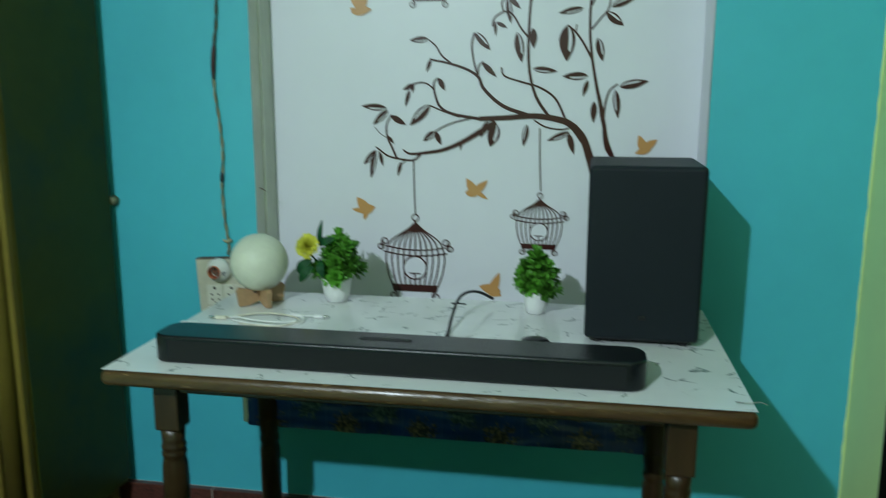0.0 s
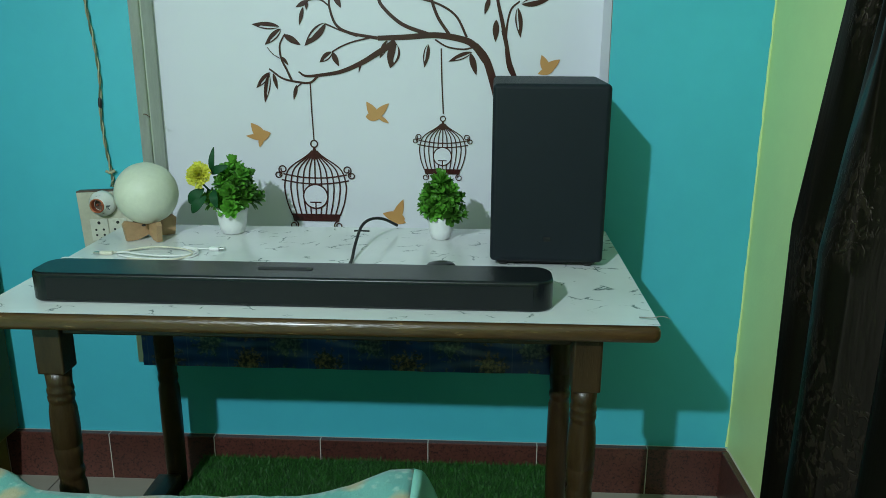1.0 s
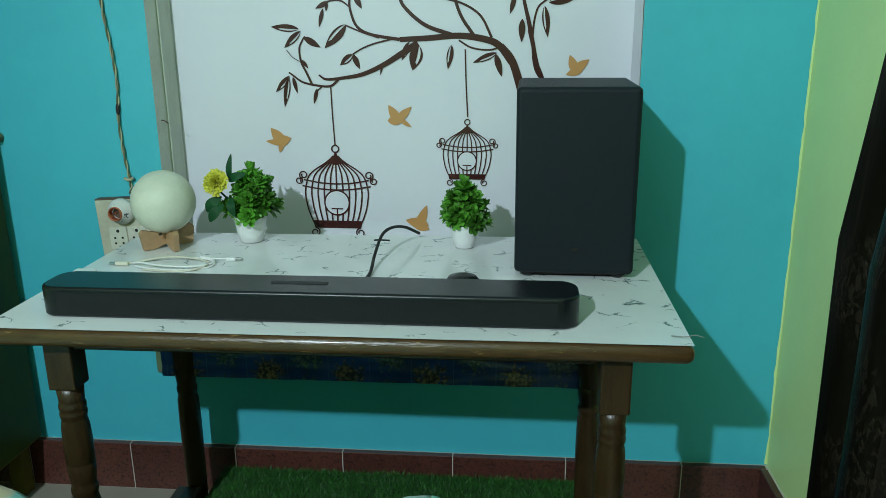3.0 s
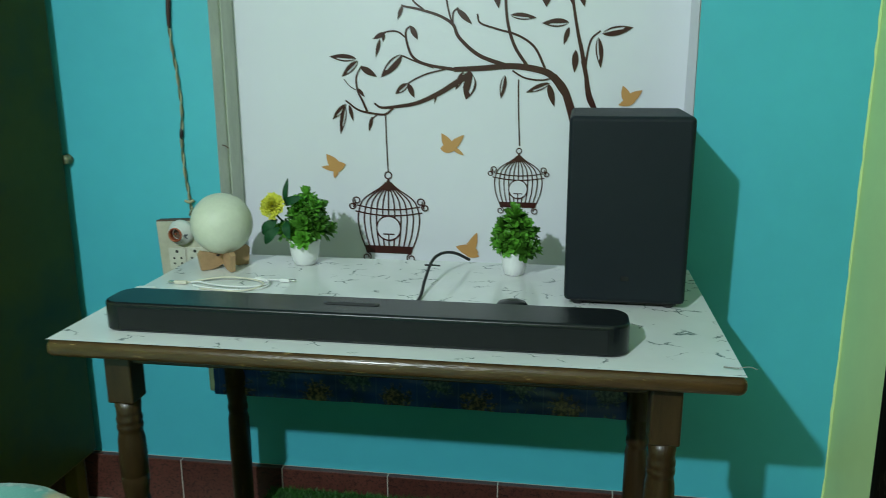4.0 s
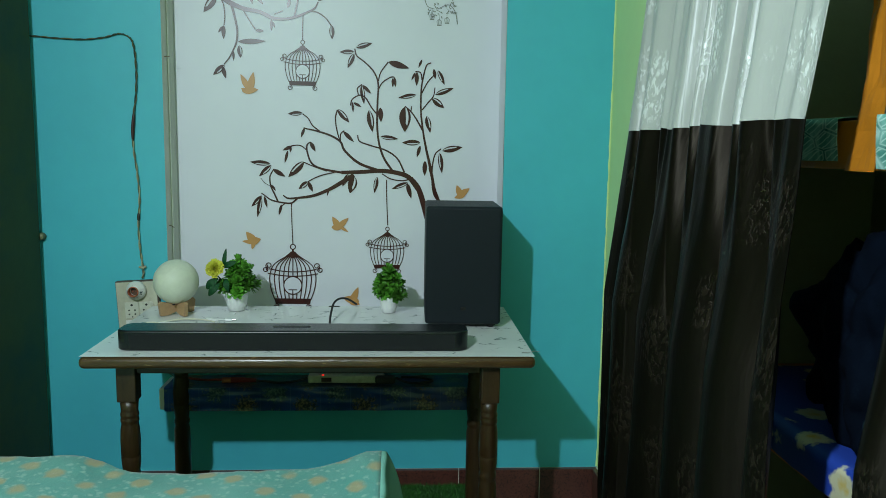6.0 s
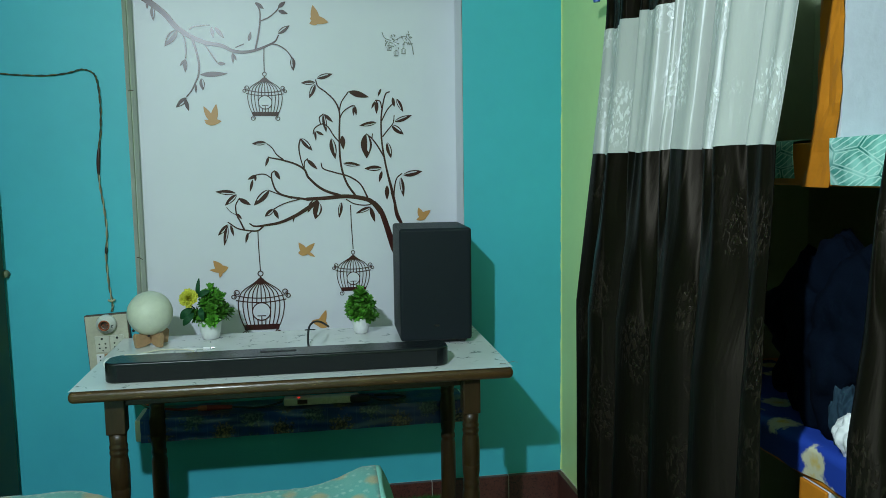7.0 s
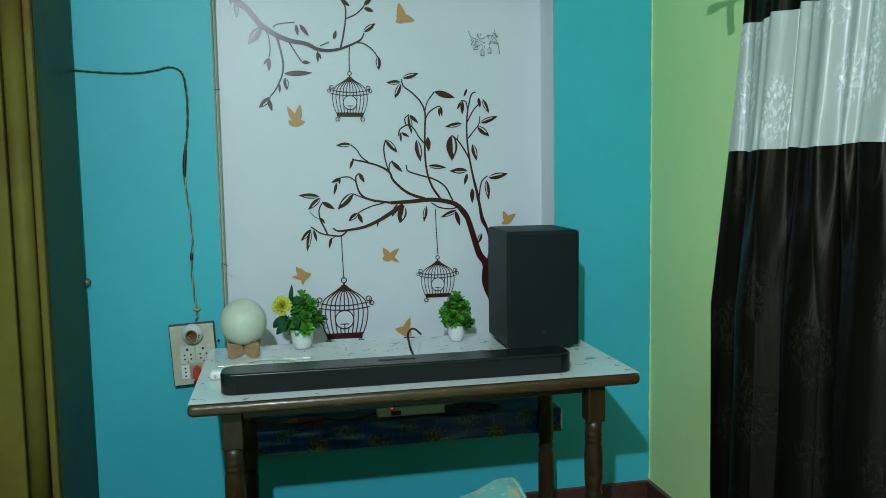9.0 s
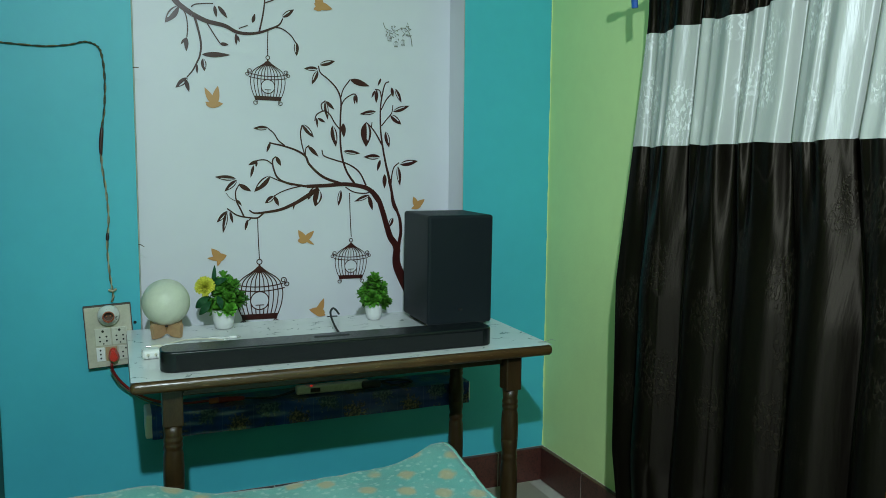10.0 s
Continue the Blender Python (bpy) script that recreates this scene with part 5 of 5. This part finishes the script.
for x in (-0.0105, 0.0105):
    part("pin_ring", lathe([(0.0045, 0), (0.0045, 0.0012), (0.003, 0.0014)], x, -0.022, 0.0135, 14, m=Matrix.Rotation(radians(90), 3, "X")), aged_cable, charger)
    part("pin", lathe([(0.002, 0), (0.002, 0.012), (0.001, 0.013)], x, -0.022, 0.0135, 10, m=Matrix.Rotation(radians(90), 3, "X")), chrome, charger)
tagged(part("audio_cable", tube([(-0.205, 1.475, T_Z + 0.012), (-0.195, 1.56, T_Z + 0.005), (-0.188, 1.64, T_Z + 0.005), (-0.190, 1.71, T_Z + 0.022), (-0.185, 1.78, T_Z + 0.048), (-0.168, 1.82, T_Z + 0.056), (-0.145, 1.87, T_Z + 0.044), (-0.118, 1.92, T_Z + 0.016)], 0.0036, 8), rubber, smooth=True), "thick black cable rising from behind the soundbar", "cable")
tagged(part("cable_tie", tube([(-0.200, 1.765, T_Z + 0.041), (-0.186, 1.768, T_Z + 0.041), (-0.165, 1.765, T_Z + 0.041)], 0.0022, 6), rubber, smooth=True), "black tie round the audio cable", "cable tie")
tagged(part("puck", lathe([(0.030, 0.0), (0.034, 0.004), (0.034, 0.014), (0.028, 0.022), (0.012, 0.027), (0.0, 0.028)], 0.010, 1.575, T_Z + 0.001, 32), black_plastic, smooth=True), "small black dome shaped puck behind the soundbar", "remote")

tagged(part("loose_thread", tube([(0.372, 1.345, T_Z + 0.003), (0.392, 1.335, T_Z + 0.006), (0.408, 1.330, T_Z + 0.011), (0.420, 1.322, T_Z + 0.010)], lambda t: 0.0012 - 0.0007 * t, 6), decal_grey, smooth=True), "grey loose laminate strand sticking out at the table corner", "strand")

# the table top rises a little towards the wall, with all that stands on it
RAKE = Matrix.Translation((0, 1.70, T_Z)) @ Matrix.Rotation(radians(0.73), 4, "X") @ Matrix.Translation((0, -1.70, -T_Z))
for ob in list(scene.collection.all_objects):
    kind_of = ob.name.split(".")[0]
    if kind_of in ("tabletop", "laminate", "edge_front", "edge_left", "edge_right", "soundbar", "subwoofer", "moon_lamp", "potted_plant", "usb_cable", "phone_charger", "audio_cable", "cable_tie", "puck", "loose_thread"):
        ob.matrix_basis = RAKE @ ob.matrix_basis
tagged(part("wall_screw", lathe([(0.004, 0.0), (0.005, 0.003), (0.003, 0.006)], -0.796, NORTH - 0.0008, 0.772, 12, m=Matrix.Rotation(radians(90), 3, "X")), rubber), "small black screw head in the blue wall", "screw")

# ---- switch board and wires ----
board = thing("switch_board", -0.875, NORTH, 0.737, "old cream switch board with sockets, a bulb holder and red plug", "switch board", turn=0)
board.rotation_euler[1] = radians(-3)
part("back_box", a_box((-0.072, -0.026, -0.103), (0.072, -0.001, 0.101), 0.002), board_edge, board, "dark wooden back box")
part("face_plate", a_box((-0.069, -0.032, -0.100), (0.069, -0.0265, 0.098), 0.002), cream_plastic, board)
for x in (-0.029, 0.021):
    sk = part("socket", a_box((x - 0.024, -0.035, -0.035), (x + 0.023, -0.0325, 0.022), 0.001), socket_ivory, board)
    for px, pz, pr in ((0, 0.012, 0.0042), (-0.010, -0.006, 0.003), (0.010, -0.006, 0.003), (-0.010, -0.020, 0.003), (0.010, -0.020, 0.003), (0, -0.029, 0.0025)):
        part("pin_hole", lathe([(pr, 0.0), (pr, 0.0006)], x + px, -0.0351, pz, 12, m=Matrix.Rotation(radians(90), 3, "X")), rubber, sk)
sw = part("socket", a_box((-0.053, -0.035, -0.086), (-0.028, -0.0325, -0.041), 0.001), white_plastic, board)
for pz in (-0.050, -0.063, -0.076):
    part("pin_hole", lathe([(0.003, 0.0), (0.003, 0.0006)], -0.0405, -0.0351, pz, 12, m=Matrix.Rotation(radians(90), 3, "X")), rubber, sw)
part("switch", a_box((-0.025, -0.036, -0.086), (0.010, -0.0325, -0.041), 0.001), ply_wood, board, "brown worn socket under the red plug")
sk = part("socket", a_box((0.014, -0.035, -0.086), (0.058, -0.0325, -0.041), 0.001), socket_ivory, board)
for px, pz in ((0.036, -0.050), (0.026, -0.062), (0.047, -0.062), (0.026, -0.077), (0.047, -0.077)):
    part("pin_hole", lathe([(0.003, 0.0), (0.003, 0.0006)], px, -0.0351, pz, 12, m=Matrix.Rotation(radians(90), 3, "X")), rubber, sk)
bm = bmesh.new()
plug_pts = [(-0.011, -0.043), (0.004, -0.043), (0.014, -0.066), (0.016, -0.080), (0.006, -0.090), (-0.010, -0.090), (-0.021, -0.080), (-0.019, -0.066)]
fa, fb = [bm.verts.new((x, -0.037, z)) for x, z in plug_pts], [bm.verts.new((x * 0.62 - 0.001, -0.066, (z + 0.066) * 0.72 - 0.068)) for x, z in plug_pts]
bm.faces.new(fa), bm.faces.new(fb[::-1])
for k in range(8):
    bm.faces.new((fa[k], fa[(k + 1) % 8], fb[(k + 1) % 8], fb[k]))
bmesh.ops.recalc_face_normals(bm, faces=bm.faces)
bmesh.ops.bevel(bm, geom=bm.edges[:], offset=0.003, segments=2, affect="EDGES")
part("red_plug", bm, red_plastic, board, "red three-pin plug")
aim = Matrix.Rotation(radians(90), 3, "X")
part("bulb_holder", lathe([(0.028, 0.0), (0.033, 0.005), (0.033, 0.014), (0.030, 0.021), (0.023, 0.028), (0.020, 0.038), (0.019, 0.040), (0.016, 0.039), (0.015, 0.022)], -0.007, -0.0325, 0.064, 28, m=aim), holder_print, board, "printed white bulb holder", True)
part("holder_ring", lathe([(0.0155, 0.0), (0.0185, 0.002), (0.0185, 0.006), (0.0155, 0.007), (0.0145, 0.003), (0.0142, -0.010)], -0.007, -0.0690, 0.064, 24, m=aim, caps=False), copper, board, "reddish copper holder ring", True)
part("holder_inside", lathe([(0.0140, 0.0), (0.0140, 0.001)], -0.007, -0.0550, 0.064, 20, m=aim), board_edge, board)
for x in (-0.006, 0.006):
    part("contact", lathe([(0.0022, 0), (0.0026, 0.004), (0.001, 0.006)], x - 0.007, -0.0560, 0.064, 10, m=aim), copper, board)
for ob in board.children:
    if ob.name.split(".")[0] not in ("back_box", "face_plate"):
        ob.location = (0.010, 0, 0.006)
tagged(part("mains_cord", tube([(-0.871, 1.912, 0.654), (-0.868, 1.925, 0.628), (-0.845, 1.940, 0.585), (-0.80, 1.945, 0.540), (-0.74, 1.93, 0.512), (-0.66, 1.90, 0.503), (-0.575, 1.889, 0.506)], 0.0045, 8), cord_red, smooth=True), "red mains cord drooping from the switch board to the ledge", "cable")
tagged(part("thin_cord", tube([(-0.876, 1.93, 0.63), (-0.85, 1.948, 0.575), (-0.80, 1.95, 0.53), (-0.765, 1.94, 0.510), (-0.73, 1.91, 0.500), (-0.69, 1.88, 0.500)], 0.002, 6), wire_olive, smooth=True), "thin olive cord beside the mains cord", "cable")
WIRE = [(-1.30, 1.662), (-1.195, 1.660), (-1.12, 1.655), (-1.03, 1.653), (-0.96, 1.662), (-0.915, 1.674), (-0.882, 1.664), (-0.868, 1.635), (-0.862, 1.56), (-0.866, 1.47), (-0.878, 1.385), (-0.880, 1.30), (-0.870, 1.21), (-0.865, 1.12), (-0.872, 1.03), (-0.868, 0.94), (-0.860, 0.87), (-0.864, 0.845)]
wires = thing("twisted_wire", -0.87, NORTH, 1.2, "old twisted pair of wires running down the blue wall", "cable")
for sgn, upper, lower in ((1, wire_dark, wire_olive), (-1, wire_brass, wire_pale)):
    line = smooth_line([(x, NORTH - 0.007, z) for x, z in WIRE], 8)
    pts = [p + Vector((0.0022 * sgn * math.cos(i * 0.9), -0.0022 * sgn * math.sin(i * 0.9) + 0.001 * noise.noise((i * 0.2, 0, 0)), 0.0012 * sgn * math.sin(i * 0.9))) for i, p in enumerate(line)]
    cut = next(i for i, p in enumerate(line) if p.z < 1.37)
    for run, mt in ((pts[:cut + 1], upper), (pts[cut:], lower)):
        ob = part("wire", tube(run, 0.0021, 6, 2), mt, None, smooth=True)
        ob.parent, ob.matrix_parent_inverse = wires, wires.matrix_world.inverted()
for pts, r, mt in (([(-0.8745, 1.412), (-0.8775, 1.385), (-0.8800, 1.355), (-0.8810, 1.320)], 0.0062, tape_maroon), ([(-0.8695, 1.072), (-0.8705, 1.058), (-0.8715, 1.045)], 0.0054, black_tape)):
    ob = part("tape", tube([(x, NORTH - 0.007, z) for x, z in pts], lambda t: r * (0.55 + 0.45 * math.sin(math.pi * t) ** 0.6), 8), mt, None, "dark insulating tape", True)
    ob.parent, ob.matrix_parent_inverse = wires, wires.matrix_world.inverted()
ob = part("knot", tube([(-0.873, NORTH - 0.010, 0.885), (-0.860, NORTH - 0.013, 0.882), (-0.850, NORTH - 0.009, 0.887)], 0.004, 6), wire_pale, None, smooth=True)
ob.parent, ob.matrix_parent_inverse = wires, wires.matrix_world.inverted()
knob = thing("wall_peg", -1.198, NORTH, 0.988, "small olive wooden peg fixed on the blue wall", "peg")
part("peg", lathe([(0.012, 0.0), (0.014, 0.004), (0.011, 0.010), (0.013, 0.018), (0.009, 0.024)], 0, -0.001, 0, 18, m=aim), wire_olive, knob, smooth=True)
for z, bend in ((1.606, 0.001), (1.026, -0.006)):
    nl = thing("nail", NICHE[0], NORTH + 0.030, z, "small bent nail in the recess edge", "nail", "nails round the board")
    part("shank", tube([(-0.006, 0, 0), (0.006, -0.003, 0.001), (0.019, -0.006, bend)], 0.0014, 6), board_edge, nl)

# ---- steel wardrobe ----
A_R, A_L, A_F, A_B, A_0, A_1 = -1.199, -2.10, 1.547, 1.960, 0.15, 1.98
ward = thing("steel_wardrobe", (A_L + A_R) / 2, 1.72, 0, "olive gold steel wardrobe with shade-tinted green side and curved handle", "wardrobe")


def wpart(name, bm, material, label="", smooth=False, parent=None):
    ob = part(name, bm, material, None, label, smooth)
    ob.parent = parent or ward
    if parent is None:
        ob.matrix_parent_inverse = ward.matrix_world.inverted()
    return ob


wpart("body", a_box((A_L, A_F + 0.025, A_0), (A_R, A_B, A_1), 0.012, 3), steel_olive)
for x0, x1 in ((A_R - 0.016, A_R), (A_L, A_L + 0.016)):
    wpart("side_flange", a_box((x0, A_F + 0.004, A_0), (x1, A_F + 0.0245, A_1), 0.003), steel_olive)
for x in (A_R - 0.048, A_L + 0.048):
    bm = tube([(x, A_F + 0.014, A_0 + 0.002), (x, A_F + 0.014, A_1 - 0.002)], 0.026, 20)
    wpart("corner_pillar", bm, steel_olive, "rounded front pillar", True)
# thin plate over the body carrying the side's shaded, green-tinted colour
wpart("side_panel", a_box((A_R + 0.0005, A_F + 0.030, A_0 + 0.012), (A_R + 0.003, A_B - 0.004, A_1 - 0.012), 0.001), steel_olive_shaded, "side in darker, greener olive for shade and wall bounce")
mid = (A_L + A_R) / 2
for x0, x1 in ((A_L + 0.078, mid - 0.002), (mid + 0.002, A_R - 0.078)):
    dr = wpart("door", a_box((x0, A_F - 0.002, A_0 + 0.05), (x1, A_F + 0.024, A_1 - 0.05), 0.005, 3), steel_olive)
for x in (A_L + 0.03, A_R - 0.05):
    for y in (A_F + 0.06, A_B - 0.04):
        wpart("foot", a_box((x - 0.02, y - 0.02, 0.001), (x + 0.02, y + 0.02, A_0 - 0.001), 0.003), steel_olive)
HX = -1.566
wpart("handle", tube([(HX - 0.012, A_F - 0.012, 1.085), (HX + 0.010, A_F - 0.034, 1.06), (HX + 0.030, A_F - 0.042, 0.98), (HX + 0.034, A_F - 0.042, 0.89), (HX + 0.030, A_F - 0.036, 0.80), (HX + 0.022, A_F - 0.012, 0.722)], lambda t: 0.0065 + 0.003 * math.sin(math.pi * t), 12), black_tape, "dark worn curved grip", True, dr)
for x, z in ((HX - 0.012, 1.09), (HX - 0.012, 1.02), (HX + 0.022, 0.715)):
    wpart("handle_mount", lathe([(0.016, 0.0), (0.017, 0.004), (0.012, 0.012), (0.004, 0.015)], x, A_F - 0.003, z, 18, m=aim), chrome, "chrome mount", True, dr)
wpart("lever", tube([(HX - 0.01, A_F - 0.02, 1.075), (HX + 0.02, A_F - 0.03, 1.07), (HX + 0.055, A_F - 0.022, 1.055)], 0.0042, 8), steel_olive, smooth=True, parent=dr)

# ---- bed ----
B_L, B_R, B_F, B_S = -1.60, -0.005, 1.205, -0.80
bed = thing("bed", (B_L + B_R) / 2, 0.2, 0, "low wooden bed with a thick mattress", "bed")
for nm, lo, hi, mt in (("mattress", (B_L + 0.02, B_S + 0.02, 0.335), (B_R - 0.03, B_F - 0.085, 0.470), mattress_cloth), ("frame", (B_L + 0.01, B_S + 0.01, 0.22), (B_R - 0.02, B_F - 0.08, 0.334), bed_wood)):
    ob = part(nm, a_box(lo, hi, 0.012 if nm == "frame" else 0.03, 3), mt)
    ob.parent, ob.matrix_parent_inverse = bed, bed.matrix_world.inverted()
for x in (B_L + 0.06, B_R - 0.07):
    for y in (B_S + 0.06, B_F - 0.13):
        ob = part("leg", a_box((x - 0.03, y - 0.03, 0.001), (x + 0.03, y + 0.03, 0.219), 0.004), bed_wood)
        ob.parent, ob.matrix_parent_inverse = bed, bed.matrix_world.inverted()


def swell(x, y):
    """Height of the bedsheet over the mattress: rumples, a raised far corner and a raised stretch by the wardrobe."""
    z = 0.489 + 0.006 * noise.noise((x * 5, y * 5, 0.3)) + 0.0045 * noise.noise((x * 15, y * 15, 2.0)) + 0.002 * noise.noise((x * 42, y * 42, 5.0))
    z += 0.034 * math.exp(-((x + 0.03) / 0.12) ** 2 - ((y - 1.20) / 0.16) ** 2)
    z += 0.026 / (1 + math.exp((x + 0.745) / 0.022)) * math.exp(-((y - 1.22) / 0.30) ** 2)
    return z


def sheet_at(u, v):
    px = B_L - 0.30 + (B_R - B_L + 0.60) * u
    py = B_S - 0.30 + (B_F - B_S + 0.60) * v
    far = B_F - 0.055 + 0.052 / (1 + math.exp((px + 0.69) / 0.02)) + 0.050 * math.exp(-((px + 0.01) / 0.10) ** 2) + 0.006 * noise.noise((px * 7, 0, 3))
    py += (far - B_F) * max(0.0, min(1.0, (py - 0.7) / 0.5))
    x, y = max(B_L, min(B_R, px)), max(B_S, min(far, py))
    over_x, over_y = abs(px - x), abs(py - y)
    z = swell(x, y)
    fall = max(over_x, over_y) if min(over_x, over_y) == 0 else math.hypot(over_x, over_y) * 0.9
    flare = 0.014 * noise.noise((px * 8, py * 8, 4.0)) + 0.02 * (1 - math.exp(-fall * 14))
    if over_x:
        x += math.copysign(1, px - x) * (flare + 0.22 * min(over_x, over_y))
    if over_y:
        y += math.copysign(1, py - y) * (flare + 0.22 * min(over_x, over_y))
    z -= max(0.0, fall - 0.006 * (1 - math.exp(-fall * 60)))
    return (x, y, z)


spread = thing("bedsheet", (B_L + B_R) / 2, 0.2, 0.49, "rumpled turquoise bedsheet with peach flowers and pale sprigs", "bedsheet")
for nm, mt, lab in (("cloth", bedsheet_print, ""), ("hem", sheet_hem, "plain pale turquoise hem")):
    bm = sheet(170, 190, sheet_at)
    bmesh.ops.delete(bm, geom=[f for f in bm.faces if (f.calc_center_median().x > B_R - 0.012) != (nm == "hem")], context="FACES")
    ob = thicken(part(nm, bm, mt, None, lab, True), 0.002)
    ob.parent, ob.matrix_parent_inverse = spread, spread.matrix_world.inverted()

# ---- artificial grass on the floor ----
G = (-0.668, 0.280, 1.44, 1.945)
turf = thing("grass_mat", -0.2, 1.67, 0.004, "dark green artificial grass mat lying across the table foot rails", "grass mat")
ob = part("backing", a_box((G[0], G[2], 0.0708), (G[1], G[3], 0.090), 0.002), turf_base)
ob.parent, ob.matrix_parent_inverse = turf, turf.matrix_world.inverted()
gr = np.random.RandomState(7)
N = 60000
bx, by = gr.uniform(G[0], G[1], N), gr.uniform(G[2], G[3], N)
hh, an, le = gr.uniform(0.006, 0.015, N), gr.uniform(0, 6.283, N), gr.uniform(0.003, 0.014, N)
la = gr.uniform(0, 6.283, N)
v3 = np.zeros((N, 3, 3))
v3[:, 0] = np.stack((bx + 0.0010 * np.cos(an), by + 0.0010 * np.sin(an), np.full(N, 0.089)), 1)
v3[:, 1] = np.stack((bx - 0.0010 * np.cos(an), by - 0.0010 * np.sin(an), np.full(N, 0.089)), 1)
v3[:, 2] = np.stack((bx + le * np.cos(la), by + le * np.sin(la), 0.089 + hh), 1)
me = bpy.data.meshes.new("blades")
me.from_pydata(v3.reshape(-1, 3).tolist(), [], np.arange(3 * N).reshape(-1, 3).tolist())
me.materials.append(turf_green)
blades = new("turf_pile", me)
blades.parent, blades.matrix_parent_inverse = turf, turf.matrix_world.inverted()
tagged(blades, kind="stuff")

# ---- the bulb over the bed ----
bulb = thing("ceiling_bulb", BULB.x, BULB.y, TOP, "bulb holder hanging from the ceiling on a short cord", "ceiling lamp")
drop = TOP - BULB.z
part("ceiling_rose", lathe([(0.038, -0.022), (0.042, -0.018), (0.042, -0.002), (0.040, -0.001)], seg=24), white_plastic, bulb)
part("cord", tube([(0, 0, -0.022), (0, 0, 0.128 - drop)], 0.004, 8), rubber, bulb)
part("holder", lathe([(0.018, 0.060 - drop), (0.022, 0.070 - drop), (0.022, 0.105 - drop), (0.010, 0.130 - drop)], seg=20), white_plastic, bulb)

# ---- pieces of floor and skirting, last ----
floor = tagged(part("floor", a_box((WEST, SOUTH, -0.08), (EAST + 0.6, NORTH + 0.15, -0.004)), grout), "pale grey tiled floor", "floor", kind="structure")
tile_me = bpy.data.meshes.new("floor_tile")
bm = a_box((0.0015, 0.0015, -0.004), (0.5985, 0.5985, 0.0), 0.001, 1)
bm.to_mesh(tile_me)
bm.free()
tile_me.materials.append(floor_tile)
for i in range(6):
    for j in range(8):
        ob = new("tile", tile_me)
        ob.parent = floor
        ob.location = (WEST + 0.6 * i, NORTH - 0.6 * (j + 1), 0)
SK = 0.140
skirt = tagged(part("baseboard", a_box((WEST, NORTH - 0.0212, 0.0005), (EAST - 0.0005, NORTH - 0.0005, SK - 0.001)), grout), "dark red granite skirting tiles along the wall", "baseboard", kind="structure")
skirt_me = bpy.data.meshes.new("skirting_tile")
bm = a_box((0.0010, -0.0225, 0.001), (0.2990, -0.0045, SK), 0.0015, 1)
bm.to_mesh(skirt_me)
bm.free()
skirt_me.materials.append(skirt_stone)
cut_me = bpy.data.meshes.new("skirting_tile_cut")
bm = a_box((0.0012, -0.0225, 0.001), (0.2138, -0.0045, SK), 0.0015, 1)
bm.to_mesh(cut_me)
bm.free()
cut_me.materials.append(skirt_stone)
for k in range(9):
    ob = new("skirting_tile", skirt_me)
    ob.parent = skirt
    ob.location = (0.255 - 0.3 * (k - 0), NORTH, 0) if k else (0.255, NORTH, 0)
ob = new("skirting_tile", cut_me)
ob.parent = skirt
ob.location = (0.555, NORTH, 0)
side = tagged(part("baseboard", a_box((EAST - 0.0212, ALCOVE[1] + 0.002, 0.0005), (EAST - 0.0005, NORTH - 0.024, SK - 0.001)), grout), "dark red granite skirting tiles along the green wall", "baseboard", kind="structure")
for k in range(2):
    ob = new("skirting_tile", skirt_me)
    ob.parent = side
    ob.matrix_basis = Matrix.Translation((EAST, NORTH - 0.0235 - 0.3 * k, 0)) @ Matrix.Rotation(radians(-90), 4, "Z")
